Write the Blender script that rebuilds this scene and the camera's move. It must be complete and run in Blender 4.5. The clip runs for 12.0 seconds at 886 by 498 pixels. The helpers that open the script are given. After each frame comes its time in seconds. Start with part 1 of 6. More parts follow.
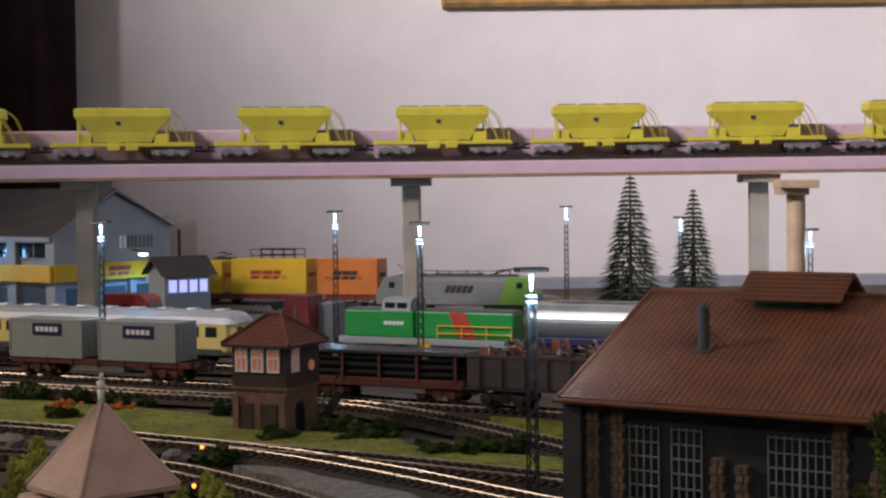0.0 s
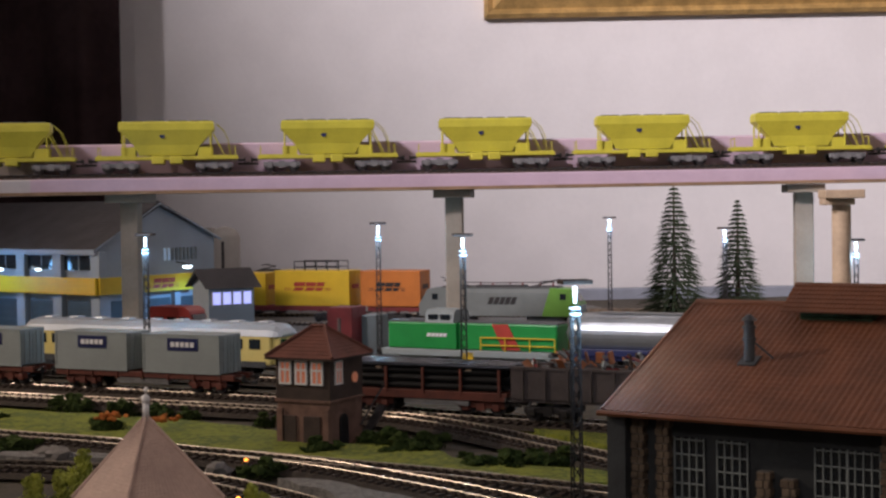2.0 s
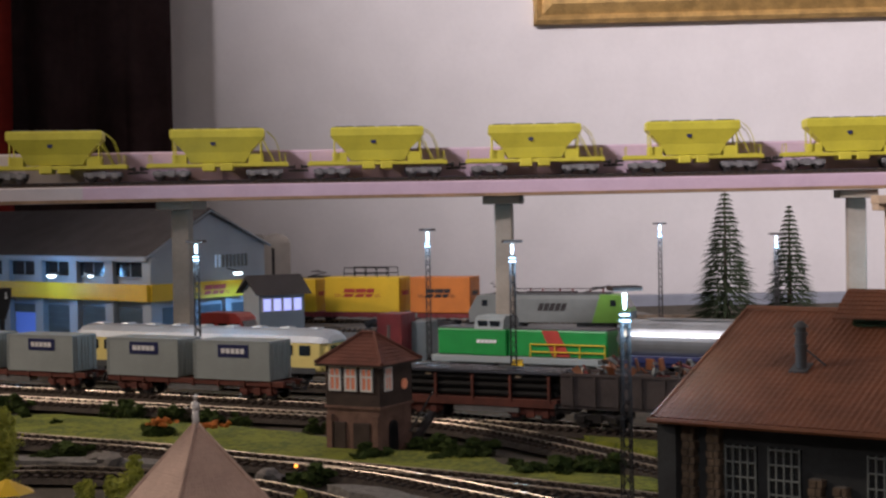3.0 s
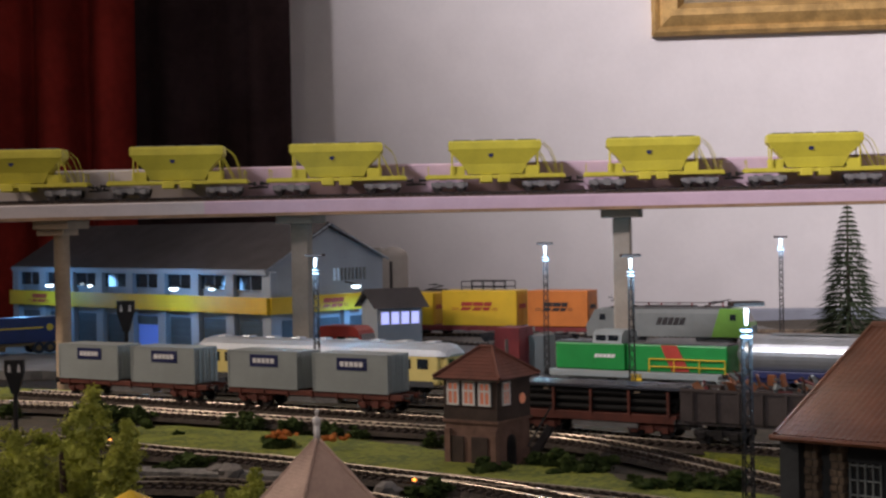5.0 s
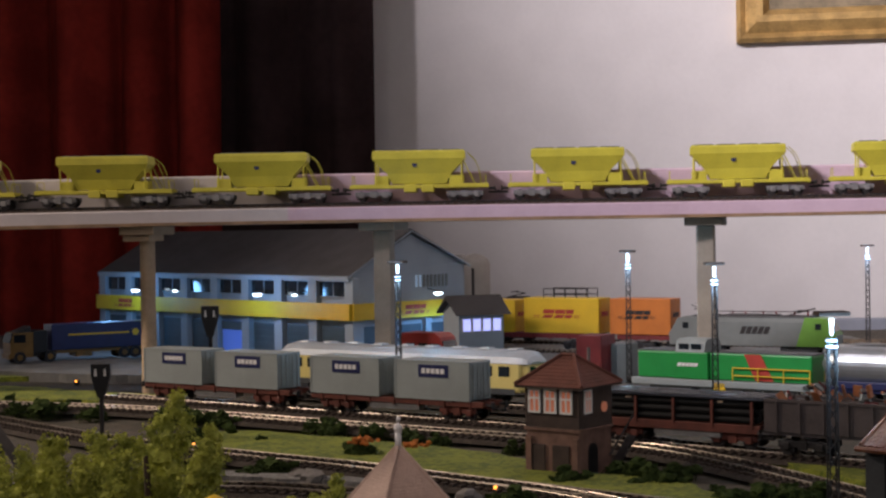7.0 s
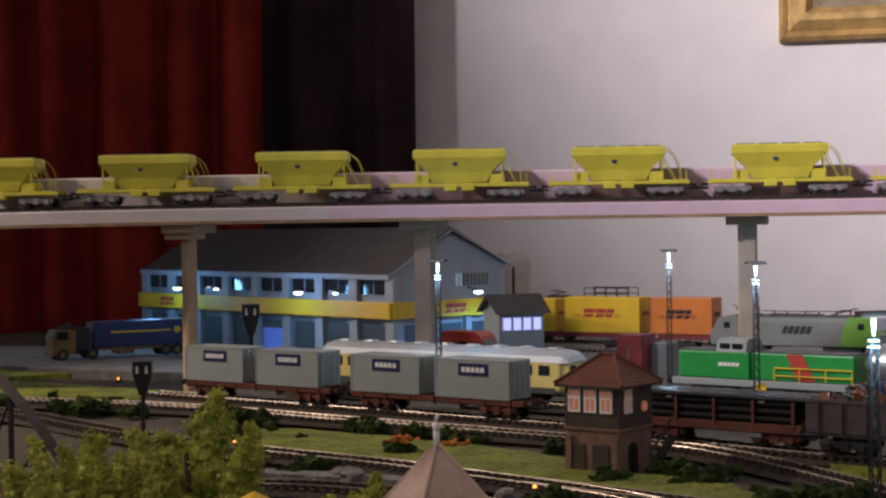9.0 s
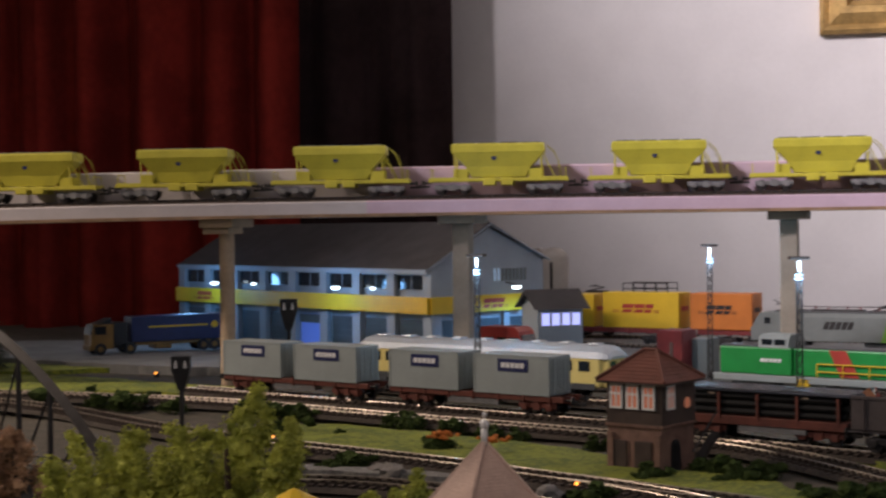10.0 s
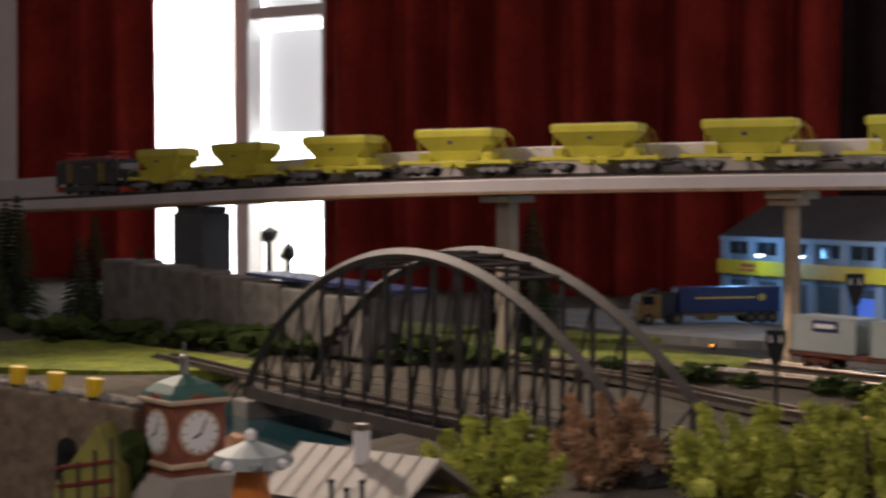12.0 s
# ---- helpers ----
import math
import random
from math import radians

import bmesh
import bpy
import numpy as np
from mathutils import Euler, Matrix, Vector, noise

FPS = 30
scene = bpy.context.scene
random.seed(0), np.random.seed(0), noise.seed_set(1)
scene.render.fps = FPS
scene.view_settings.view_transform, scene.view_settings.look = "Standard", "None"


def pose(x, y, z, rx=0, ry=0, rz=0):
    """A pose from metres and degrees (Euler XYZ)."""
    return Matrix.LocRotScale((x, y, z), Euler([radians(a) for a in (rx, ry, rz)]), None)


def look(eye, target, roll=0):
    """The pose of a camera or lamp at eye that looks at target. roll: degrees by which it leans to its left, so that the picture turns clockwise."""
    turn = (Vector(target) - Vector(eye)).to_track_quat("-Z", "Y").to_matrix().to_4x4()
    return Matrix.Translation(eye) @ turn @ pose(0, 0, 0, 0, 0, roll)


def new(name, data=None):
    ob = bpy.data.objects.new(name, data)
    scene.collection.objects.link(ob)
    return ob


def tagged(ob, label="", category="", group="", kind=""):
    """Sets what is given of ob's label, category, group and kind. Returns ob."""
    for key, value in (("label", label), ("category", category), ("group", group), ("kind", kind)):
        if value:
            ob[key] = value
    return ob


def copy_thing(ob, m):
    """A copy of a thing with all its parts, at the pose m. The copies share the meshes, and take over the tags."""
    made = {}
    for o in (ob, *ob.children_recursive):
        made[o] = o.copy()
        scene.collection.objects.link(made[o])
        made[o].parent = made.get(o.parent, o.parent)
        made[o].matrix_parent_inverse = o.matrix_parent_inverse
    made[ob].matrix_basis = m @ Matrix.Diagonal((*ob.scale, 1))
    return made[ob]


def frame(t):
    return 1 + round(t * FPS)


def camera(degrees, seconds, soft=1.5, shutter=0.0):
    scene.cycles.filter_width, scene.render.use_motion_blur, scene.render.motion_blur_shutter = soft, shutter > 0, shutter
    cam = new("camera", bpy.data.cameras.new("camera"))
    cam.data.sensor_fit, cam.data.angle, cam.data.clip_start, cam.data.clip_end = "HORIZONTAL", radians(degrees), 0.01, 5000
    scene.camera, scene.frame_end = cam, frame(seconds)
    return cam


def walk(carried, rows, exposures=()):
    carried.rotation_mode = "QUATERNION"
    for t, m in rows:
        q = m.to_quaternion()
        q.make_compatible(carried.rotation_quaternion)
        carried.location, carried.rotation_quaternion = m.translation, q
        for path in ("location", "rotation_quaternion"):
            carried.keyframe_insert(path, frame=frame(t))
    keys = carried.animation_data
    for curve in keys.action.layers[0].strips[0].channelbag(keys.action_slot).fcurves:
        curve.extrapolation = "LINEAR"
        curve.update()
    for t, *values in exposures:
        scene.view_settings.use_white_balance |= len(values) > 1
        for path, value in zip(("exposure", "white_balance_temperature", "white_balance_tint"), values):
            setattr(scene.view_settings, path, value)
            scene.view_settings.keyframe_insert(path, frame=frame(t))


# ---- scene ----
cam = camera(31.0, 12.0, soft=2.4, shutter=0.6)
PATH = [
    (0.0, pose(0.0002, -0.0013, 0.1538, 87.78, 0, 0.01) @ pose(0, 0, 0, 0, 0, -0.65)),
    (0.5, pose(0.0001, -0.0008, 0.1537, 87.88, 0, 0.17) @ pose(0, 0, 0, 0, 0, -0.69)),
    (1.0, pose(0.0004, -0.0007, 0.1541, 87.98, 0, 0.49) @ pose(0, 0, 0, 0, 0, -0.70)),
    (1.5, pose(0.0001, -0.0008, 0.1538, 88.10, 0, 0.94) @ pose(0, 0, 0, 0, 0, -0.81)),
    (2.0, pose(0.0000, -0.0002, 0.1545, 88.19, 0, 1.54) @ pose(0, 0, 0, 0, 0, -0.88)),
    (2.5, pose(0.0000, 0.0003, 0.1545, 88.31, 0, 2.32) @ pose(0, 0, 0, 0, 0, -0.97)),
    (3.0, pose(0.0004, 0.0003, 0.1547, 88.44, 0, 3.33) @ pose(0, 0, 0, 0, 0, -1.01)),
    (5.0, pose(-0.0006, 0.0008, 0.1557, 88.97, 0, 7.50) @ pose(0, 0, 0, 0, 0, -1.08)),
    (5.5, pose(-0.0005, 0.0003, 0.1561, 89.08, 0, 8.55) @ pose(0, 0, 0, 0, 0, -1.04)),
    (6.0, pose(-0.0001, 0.0004, 0.1561, 89.18, 0, 9.42) @ pose(0, 0, 0, 0, 0, -1.01)),
    (6.5, pose(-0.0001, 0.0005, 0.1559, 89.25, 0, 10.02) @ pose(0, 0, 0, 0, 0, -0.96)),
    (7.0, pose(-0.0005, 0.0005, 0.1561, 89.26, 0, 10.44) @ pose(0, 0, 0, 0, 0, -0.86)),
    (9.0, pose(0.0001, 0.0006, 0.1560, 89.24, 0, 11.91) @ pose(0, 0, 0, 0, 0, -0.76)),
    (9.5, pose(-0.0019, 0.0048, 0.1559, 89.18, 0, 12.22) @ pose(0, 0, 0, 0, 0, -0.76)),
    (10.0, pose(-0.0053, 0.0087, 0.1555, 89.08, 0, 13.16) @ pose(0, 0, 0, 0, 0, -0.73)),
    (10.5, pose(-0.0158, 0.0072, 0.1567, 88.86, 0, 15.97) @ pose(0, 0, 0, 0, 0, -0.68)),
    (11.0, pose(-0.0367, 0.0091, 0.1555, 88.72, 0, 20.61) @ pose(0, 0, 0, 0, 0, -0.50)),
    (11.3, pose(-0.0543, 0.0085, 0.1554, 88.61, 0, 23.77) @ pose(0, 0, 0, 0, 0, -0.26)),
    (11.6, pose(-0.0691, 0.0027, 0.1558, 88.37, 0, 26.94) @ pose(0, 0, 0, 0, 0, -0.14)),
    (12.0, pose(-0.0817, 0.0014, 0.1553, 88.19, 0, 30.46) @ pose(0, 0, 0, 0, 0, -0.14)),
]
walk(cam, PATH, [(0.0, 0.06), (3.0, 0.06), (6.0, 0.12), (10.2, 0.17), (11.2, 0.30), (12.0, 0.50)])

# ---- light ----
world = bpy.data.worlds.new("dim_room")
world.use_nodes = True
world.node_tree.nodes["Background"].inputs[0].default_value = (0.35, 0.38, 0.5, 1)
world.node_tree.nodes["Background"].inputs[1].default_value = 0.05
scene.world = world


def lamp(name, kind, energy, color, m, size=0.1):
    data = bpy.data.lights.new(name, kind)
    data.energy, data.color = energy, color
    if kind == "AREA":
        data.shape, data.size = "DISK", size
    else:
        data.shadow_soft_size = size
    ob = new(name, data)
    ob.matrix_world = m
    return ob


# warm shaded lamp to the front left, aimed at the wall; added fill low beside the viewer; a shaded standing lamp at the
# layout's left end; weak added fill high behind the viewer
spot = lamp("room_lamp", "SPOT", 530, (1.0, 0.90, 0.96), look((-1.45, -0.05, 1.40), (1.25, 2.5, 0.98)), 0.11)
spot.data.spot_size, spot.data.spot_blend = radians(64), 1.0
# unseen fill, added to brighten the layout's foreground
lamp("front_fill", "POINT", 4.2, (1.0, 0.86, 0.80), pose(-0.50, -0.06, 0.58), 0.04)
side_lamp = lamp("standing_lamp", "SPOT", 42, (1.0, 0.80, 0.66), look((-1.45, 1.10, 0.80), (-0.10, 0.80, 0.05)), 0.03)
side_lamp.data.spot_size, side_lamp.data.spot_blend = radians(100), 0.6
# weak fill without a visible source, added to lift the dark areas
lamp("rear_fill", "POINT", 8.5, (1.0, 0.90, 0.95), pose(0.3, -1.2, 1.6), 0.15)
# daylight in the window
lamp("window_daylight", "AREA", 4, (0.95, 0.97, 1.0), look((-2.03, 2.62, 0.45), (-1.2, 1.2, 0.1)), 0.5)


# ---- materials ----
def mat(name, color, rough=0.6, metal=0.0, var=0.25, scale=60.0, bump=0.15, color2=None, fine=0.0, spec=0.4):
    """Painted or natural surface with two scales of colour variation and fine relief."""
    m = bpy.data.materials.new(name)
    m.use_nodes = True
    n, l = m.node_tree.nodes, m.node_tree.links
    bsdf = n["Principled BSDF"]
    bsdf.inputs["Roughness"].default_value = rough
    bsdf.inputs["Metallic"].default_value = metal
    bsdf.inputs["Specular IOR Level"].default_value = spec
    co = n.new("ShaderNodeTexCoord")
    big = n.new("ShaderNodeTexNoise")
    big.inputs["Scale"].default_value = scale
    big.inputs["Detail"].default_value = 4
    small = n.new("ShaderNodeTexNoise")
    small.inputs["Scale"].default_value = scale * 9
    small.inputs["Detail"].default_value = 3
    mix = n.new("ShaderNodeMix")
    mix.data_type = "RGBA"
    c2 = color2 or tuple(c * (1 - var) for c in color)
    mix.inputs["A"].default_value = (*color, 1)
    mix.inputs["B"].default_value = (*c2, 1)
    ramp = n.new("ShaderNodeMapRange")
    ramp.inputs["From Min"].default_value, ramp.inputs["From Max"].default_value = 0.35, 0.65
    add = n.new("ShaderNodeMath")
    add.operation = "MULTIPLY_ADD"
    add.inputs[1].default_value = 0.35 + fine
    l.new(co.outputs["Object"], big.inputs["Vector"])
    l.new(co.outputs["Object"], small.inputs["Vector"])
    sub = n.new("ShaderNodeMath")
    sub.operation = "SUBTRACT"
    sub.inputs[1].default_value = 0.5
    l.new(small.outputs["Fac"], sub.inputs[0])
    l.new(sub.outputs[0], add.inputs[0])
    l.new(big.outputs["Fac"], add.inputs[2])
    l.new(add.outputs[0], ramp.inputs["Value"])
    l.new(ramp.outputs["Result"], mix.inputs["Factor"])
    l.new(mix.outputs["Result"], bsdf.inputs["Base Color"])
    if bump:
        b = n.new("ShaderNodeBump")
        b.inputs["Strength"].default_value = bump
        b.inputs["Distance"].default_value = 0.0006
        l.new(small.outputs["Fac"], b.inputs["Height"])
        l.new(b.outputs["Normal"], bsdf.inputs["Normal"])
    return m


def glow(name, color, strength):
    m = bpy.data.materials.new(name)
    m.use_nodes = True
    bsdf = m.node_tree.nodes["Principled BSDF"]
    bsdf.inputs["Base Color"].default_value = (*color, 1)
    bsdf.inputs["Emission Color"].default_value = (*color, 1)
    bsdf.inputs["Emission Strength"].default_value = strength
    return m


def glass(name, color, rough=0.08):
    m = bpy.data.materials.new(name)
    m.use_nodes = True
    b = m.node_tree.nodes["Principled BSDF"]
    b.inputs["Base Color"].default_value = (*color, 1)
    b.inputs["Roughness"].default_value = rough
    b.inputs["Specular IOR Level"].default_value = 0.7
    return m


M = dict(
    wall=mat("cream_wallpaper", (0.72, 0.69, 0.68), 0.85, var=0.06, scale=14, bump=0.35),
    curtain=mat("red_curtain_cloth", (0.26, 0.026, 0.018), 1.0, spec=0.1, var=0.35, scale=9, bump=0.4),
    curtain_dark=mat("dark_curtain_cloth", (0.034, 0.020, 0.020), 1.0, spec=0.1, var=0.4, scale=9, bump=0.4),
    net=mat("net_curtain", (0.75, 0.75, 0.74), 0.9, var=0.05, scale=20),
    white=mat("white_paint", (0.75, 0.74, 0.72), 0.5, var=0.06, scale=20),
    gilt=mat("gilded_wood", (0.62, 0.40, 0.15), 0.38, 0.35, var=0.4, scale=40),
    canvas=mat("painted_canvas", (0.30, 0.24, 0.15), 0.7, var=0.5, scale=16),
    grass=mat("grass_flock", (0.20, 0.225, 0.022), 0.95, var=0.5, scale=30, bump=1.0, color2=(0.085, 0.110, 0.013), fine=1.1),
    soil=mat("ballast_soil", (0.085, 0.068, 0.052), 0.95, color2=(0.045, 0.042, 0.028), var=0.5, scale=70, bump=1.0, fine=0.9),
    asphalt=mat("grey_yard", (0.20, 0.20, 0.19), 0.9, var=0.25, scale=40, bump=0.4),
    ballast=mat("dark_ballast", (0.060, 0.047, 0.036), 0.95, var=0.55, scale=220, bump=1.0, fine=0.9),
    sleeper=mat("brown_sleepers", (0.045, 0.03, 0.022), 0.8, var=0.4, scale=200),
    rail=mat("worn_rail", (0.30, 0.26, 0.21), 0.33, 0.8, var=0.3, scale=90, bump=0.05),
    foam_grey=mat("pale_grey_foam", (0.50, 0.46, 0.47), 0.8, var=0.10, scale=30, bump=0.3),
    gravel=mat("pale_gravel", (0.26, 0.25, 0.23), 0.95, var=0.55, scale=260, bump=1.0, fine=1.0),
    foam=mat("pink_foam", (0.52, 0.39, 0.475), 0.8, var=0.10, scale=30, bump=0.3),
    ply=mat("plywood_edge", (0.30, 0.19, 0.11), 0.75, var=0.35, scale=50, bump=0.4),
    pale_wood=mat("pale_pine", (0.50, 0.37, 0.25), 0.7, var=0.25, scale=35, bump=0.3),
    grey_wood=mat("grey_board", (0.34, 0.29, 0.23), 0.75, var=0.2, scale=35, bump=0.3),
    container=mat("grey_container_paint", (0.27, 0.305, 0.30), 0.55, var=0.12, scale=45, bump=0.08),
    navy=mat("navy_panel", (0.014, 0.020, 0.085), 0.45, var=0.2, scale=60),
    lettering=mat("white_lettering", (0.75, 0.75, 0.75), 0.5, var=0.05),
    wagon=mat("oxide_brown_paint", (0.13, 0.035, 0.022), 0.6, var=0.4, scale=80),
    rail_web=mat("rusty_rail_side", (0.055, 0.038, 0.028), 0.75, 0.2, var=0.4, scale=120),
    steel=mat("dark_steel", (0.035, 0.032, 0.032), 0.5, 0.4, var=0.3, scale=90),
    gloss_steel=mat("dark_glossy_steel", (0.05, 0.055, 0.065), 0.22, 0.6, var=0.3, scale=70, bump=0.1),
    grey_metal=mat("grey_metal", (0.24, 0.24, 0.24), 0.5, 0.5, var=0.3, scale=80),
    tank=mat("polished_tank_metal", (0.50, 0.53, 0.55), 0.36, 0.8, var=0.2, scale=30, bump=0.05),
    silver=mat("silver_paint", (0.52, 0.56, 0.60), 0.42, 0.5, var=0.15, scale=30, bump=0.05),
    cream_yellow=mat("cream_yellow_paint", (0.70, 0.58, 0.20), 0.45, var=0.12, scale=50),
    hopper=mat("hopper_yellow_paint", (0.50, 0.45, 0.045), 0.5, var=0.18, scale=40, bump=0.1),
    black=mat("black_paint", (0.010, 0.011, 0.013), 0.45, var=0.3, scale=60),
    green=mat("green_loco_paint", (0.02, 0.26, 0.055), 0.35, var=0.15, scale=50, bump=0.06),
    red=mat("red_paint", (0.42, 0.05, 0.035), 0.45, var=0.2, scale=60),
    lime=mat("lime_green_paint", (0.13, 0.30, 0.04), 0.4, var=0.15, scale=60),
    mid_grey=mat("mid_grey_paint", (0.16, 0.178, 0.172), 0.5, var=0.12, scale=60),
    dull_brown=mat("weathered_grey_brown_paint", (0.075, 0.060, 0.058), 0.7, var=0.4, scale=50, bump=0.2),
    copper=mat("scrap_copper", (0.42, 0.17, 0.08), 0.4, 0.6, var=0.4, scale=90),
    dark_grey=mat("dark_grey_paint", (0.07, 0.075, 0.08), 0.55, var=0.2, scale=60),
    yellow=mat("courier_yellow", (0.70, 0.46, 0.02), 0.5, var=0.12, scale=40),
    orange=mat("orange_paint", (0.55, 0.17, 0.025), 0.5, var=0.15, scale=50),
    rust=mat("dark_red_container", (0.20, 0.025, 0.025), 0.55, var=0.3, scale=60),
    door_teal=mat("dark_teal_roller_door", (0.055, 0.080, 0.095), 0.5, var=0.15, scale=60),
    hall=mat("pale_blue_grey_panel", (0.30, 0.34, 0.37), 0.6, var=0.1, scale=30),
    roofing=mat("slate_roofing", (0.06, 0.056, 0.058), 0.8, var=0.25, scale=40, bump=0.5),
    tile=mat("brown_roof_tile", (0.20, 0.075, 0.035), 0.7, var=0.3, scale=45, bump=0.4),
    tile_red=mat("red_brown_roof_tile", (0.17, 0.062, 0.042), 0.75, var=0.35, scale=60, bump=0.5),
    pink_tile=mat("pale_pink_spire_shingle", (0.58, 0.42, 0.34), 0.8, var=0.2, scale=80, bump=0.5),
    brick=mat("brown_brick", (0.21, 0.12, 0.09), 0.85, var=0.35, scale=120, bump=0.6),
    brick_dark=mat("dark_brown_boards", (0.06, 0.04, 0.032), 0.8, var=0.35, scale=90, bump=0.4),
    shed_wall=mat("dark_grey_render", (0.042, 0.048, 0.052), 0.85, var=0.3, scale=50, bump=0.4),
    stone=mat("tan_stone", (0.20, 0.15, 0.105), 0.9, var=0.45, scale=170, bump=0.9),
    rock=mat("grey_stone_wall", (0.20, 0.185, 0.17), 0.9, var=0.4, scale=60, bump=0.9),
    backdrop=mat("grey_blue_backdrop", (0.30, 0.32, 0.37), 0.9, var=0.2, scale=12),
    fir=mat("dark_fir_bristles", (0.050, 0.066, 0.036), 1.0, var=0.45, scale=60, spec=0.05),
    leaf=mat("bright_green_foliage", (0.52, 0.54, 0.10), 0.9, var=0.5, scale=90, color2=(0.22, 0.25, 0.04), bump=0.8),
    leaf_dark=mat("deep_green_foliage", (0.13, 0.18, 0.03), 0.95, var=0.5, scale=90, color2=(0.05, 0.06, 0.015), bump=0.8),
    bush=mat("dark_green_foliage", (0.045, 0.066, 0.020), 1.0, var=0.5, scale=90, spec=0.05),
    pink_leaf=mat("pinkish_dry_foliage", (0.52, 0.32, 0.19), 0.95, var=0.45, scale=70),
    bark=mat("brown_bark", (0.07, 0.045, 0.03), 0.9, var=0.4, scale=90),
    blossom=mat("orange_flower_flock", (0.50, 0.16, 0.03), 0.9, var=0.3, scale=90),
    ochre=mat("dull_ochre_paint", (0.20, 0.11, 0.018), 0.5, var=0.3, scale=80),
    dull_glass=mat("dull_dark_glass", (0.012, 0.014, 0.017), 0.5, var=0.2, spec=0.08, bump=0),
    dark_glass=glass("dark_glass", (0.015, 0.02, 0.025)),
    window_lit=glow("lit_blue_white_window", (0.45, 0.48, 1.0), 1.0),
    door_lit=glow("lit_blue_door", (0.12, 0.25, 0.9), 0.14),
    grille_lit=glow("pale_lit_grille", (0.5, 0.65, 0.8), 0.12),
    amber_lit=glow("warm_lit_window", (0.70, 0.25, 0.14), 0.14),
    led=glow("cold_white_led", (0.72, 0.87, 1.0), 4.5),
    led_soft=glow("cold_white_led_dim", (0.6, 0.8, 1.0), 1.2),
    amber_dot=glow("amber_lamp", (1.0, 0.34, 0.05), 3.0),
    daylight=glow("overcast_daylight", (0.95, 0.97, 1.0), 3.0),
    # emission stands in for daylight coming through the net and the blind
    net_lit=glow("net_with_daylight_glow", (0.85, 0.80, 0.72), 0.9),
    blind=glow("blind_with_daylight_glow", (0.62, 0.62, 0.64), 0.55),
    pipe=mat("black_pipe", (0.008, 0.008, 0.008), 0.7, var=0.3, scale=60, spec=0.2),
    plaster=mat("yellow_green_plaster", (0.26, 0.25, 0.06), 0.85, var=0.3, scale=70),
    teal=mat("teal_green_trim", (0.03, 0.10, 0.08), 0.6, var=0.3),
    beige=mat("beige_paint", (0.36, 0.33, 0.29), 0.6, var=0.12, scale=40),
    redbrick=mat("orange_red_brick", (0.25, 0.085, 0.05), 0.8, var=0.35, scale=110, bump=0.6),
    bridge=mat("weathered_bridge_steel", (0.055, 0.048, 0.044), 0.6, 0.3, var=0.35, scale=60),
    water=glass("dark_teal_water", (0.012, 0.035, 0.045), 0.05),
)


# ---- builders ----
class Shape:
    """A bmesh that gathers simple solids, all in the part's own space."""

    def __init__(self):
        self.bm = bmesh.new()

    def _move(self, verts, at, rx=0, ry=0, rz=0):
        m = pose(*at, rx, ry, rz)
        for v in verts:
            v.co = m @ v.co
        return self

    def box(self, sx, sy, sz, at=(0, 0, 0), rx=0, ry=0, rz=0, bevel=0.0):
        r = bmesh.ops.create_cube(self.bm, size=1)
        for v in r["verts"]:
            v.co = Vector((v.co.x * sx, v.co.y * sy, v.co.z * sz))
        self._move(r["verts"], at, rx, ry, rz)
        if bevel:
            edges = list({e for v in r["verts"] for e in v.link_edges})
            bmesh.ops.bevel(self.bm, geom=edges, offset=bevel, segments=2, affect="EDGES", profile=0.5)
        return self

    def cyl(self, r, h, at=(0, 0, 0), axis="z", seg=12, r2=None):
        c = bmesh.ops.create_cone(self.bm, cap_ends=True, segments=seg, radius1=r, radius2=r if r2 is None else r2, depth=h)
        return self._move(c["verts"], at, 90 if axis == "y" else 0, 90 if axis == "x" else 0, 0)

    def prism(self, profile, depth, at=(0, 0, 0), rz=0):
        """A profile of (x, z) points, drawn out along y, centred."""
        a = [self.bm.verts.new((x, -depth / 2, z)) for x, z in profile]
        b = [self.bm.verts.new((x, depth / 2, z)) for x, z in profile]
        n = len(profile)
        self.bm.faces.new(a)
        self.bm.faces.new(b[::-1])
        for i in range(n):
            self.bm.faces.new((a[i], b[i], b[(i + 1) % n], a[(i + 1) % n]))
        return self._move(a + b, at, 0, 0, rz)

    def tube(self, pts, r, seg=6):
        rings = []
        pts = [Vector(p) for p in pts]
        for i, p in enumerate(pts):
            d = (pts[min(i + 1, len(pts) - 1)] - pts[max(i - 1, 0)]).normalized()
            u = d.orthogonal().normalized() if abs(d.z) > 0.95 else d.cross(Vector((0, 0, 1))).normalized()
            w = d.cross(u)
            rr = r[i] if isinstance(r, (list, tuple)) else r
            rings.append([self.bm.verts.new(p + rr * (math.cos(k * math.tau / seg) * u + math.sin(k * math.tau / seg) * w)) for k in range(seg)])
        for a, b in zip(rings, rings[1:]):
            for k in range(seg):
                self.bm.faces.new((a[k], a[(k + 1) % seg], b[(k + 1) % seg], b[k]))
        self.bm.faces.new(rings[0][::-1])
        self.bm.faces.new(rings[-1])
        return self

    def blob(self, r, at, rough=0.35, squash=1.0, sub=1):
        s = bmesh.ops.create_icosphere(self.bm, subdivisions=sub, radius=r)
        off = Vector((random.random(), random.random(), random.random())) * 50
        for v in s["verts"]:
            v.co *= 1 + rough * noise.noise(v.co / r * 1.7 + off) * 1.6
            v.co.z *= squash
        return self._move(s["verts"], at, 0, 0, random.uniform(0, 360))


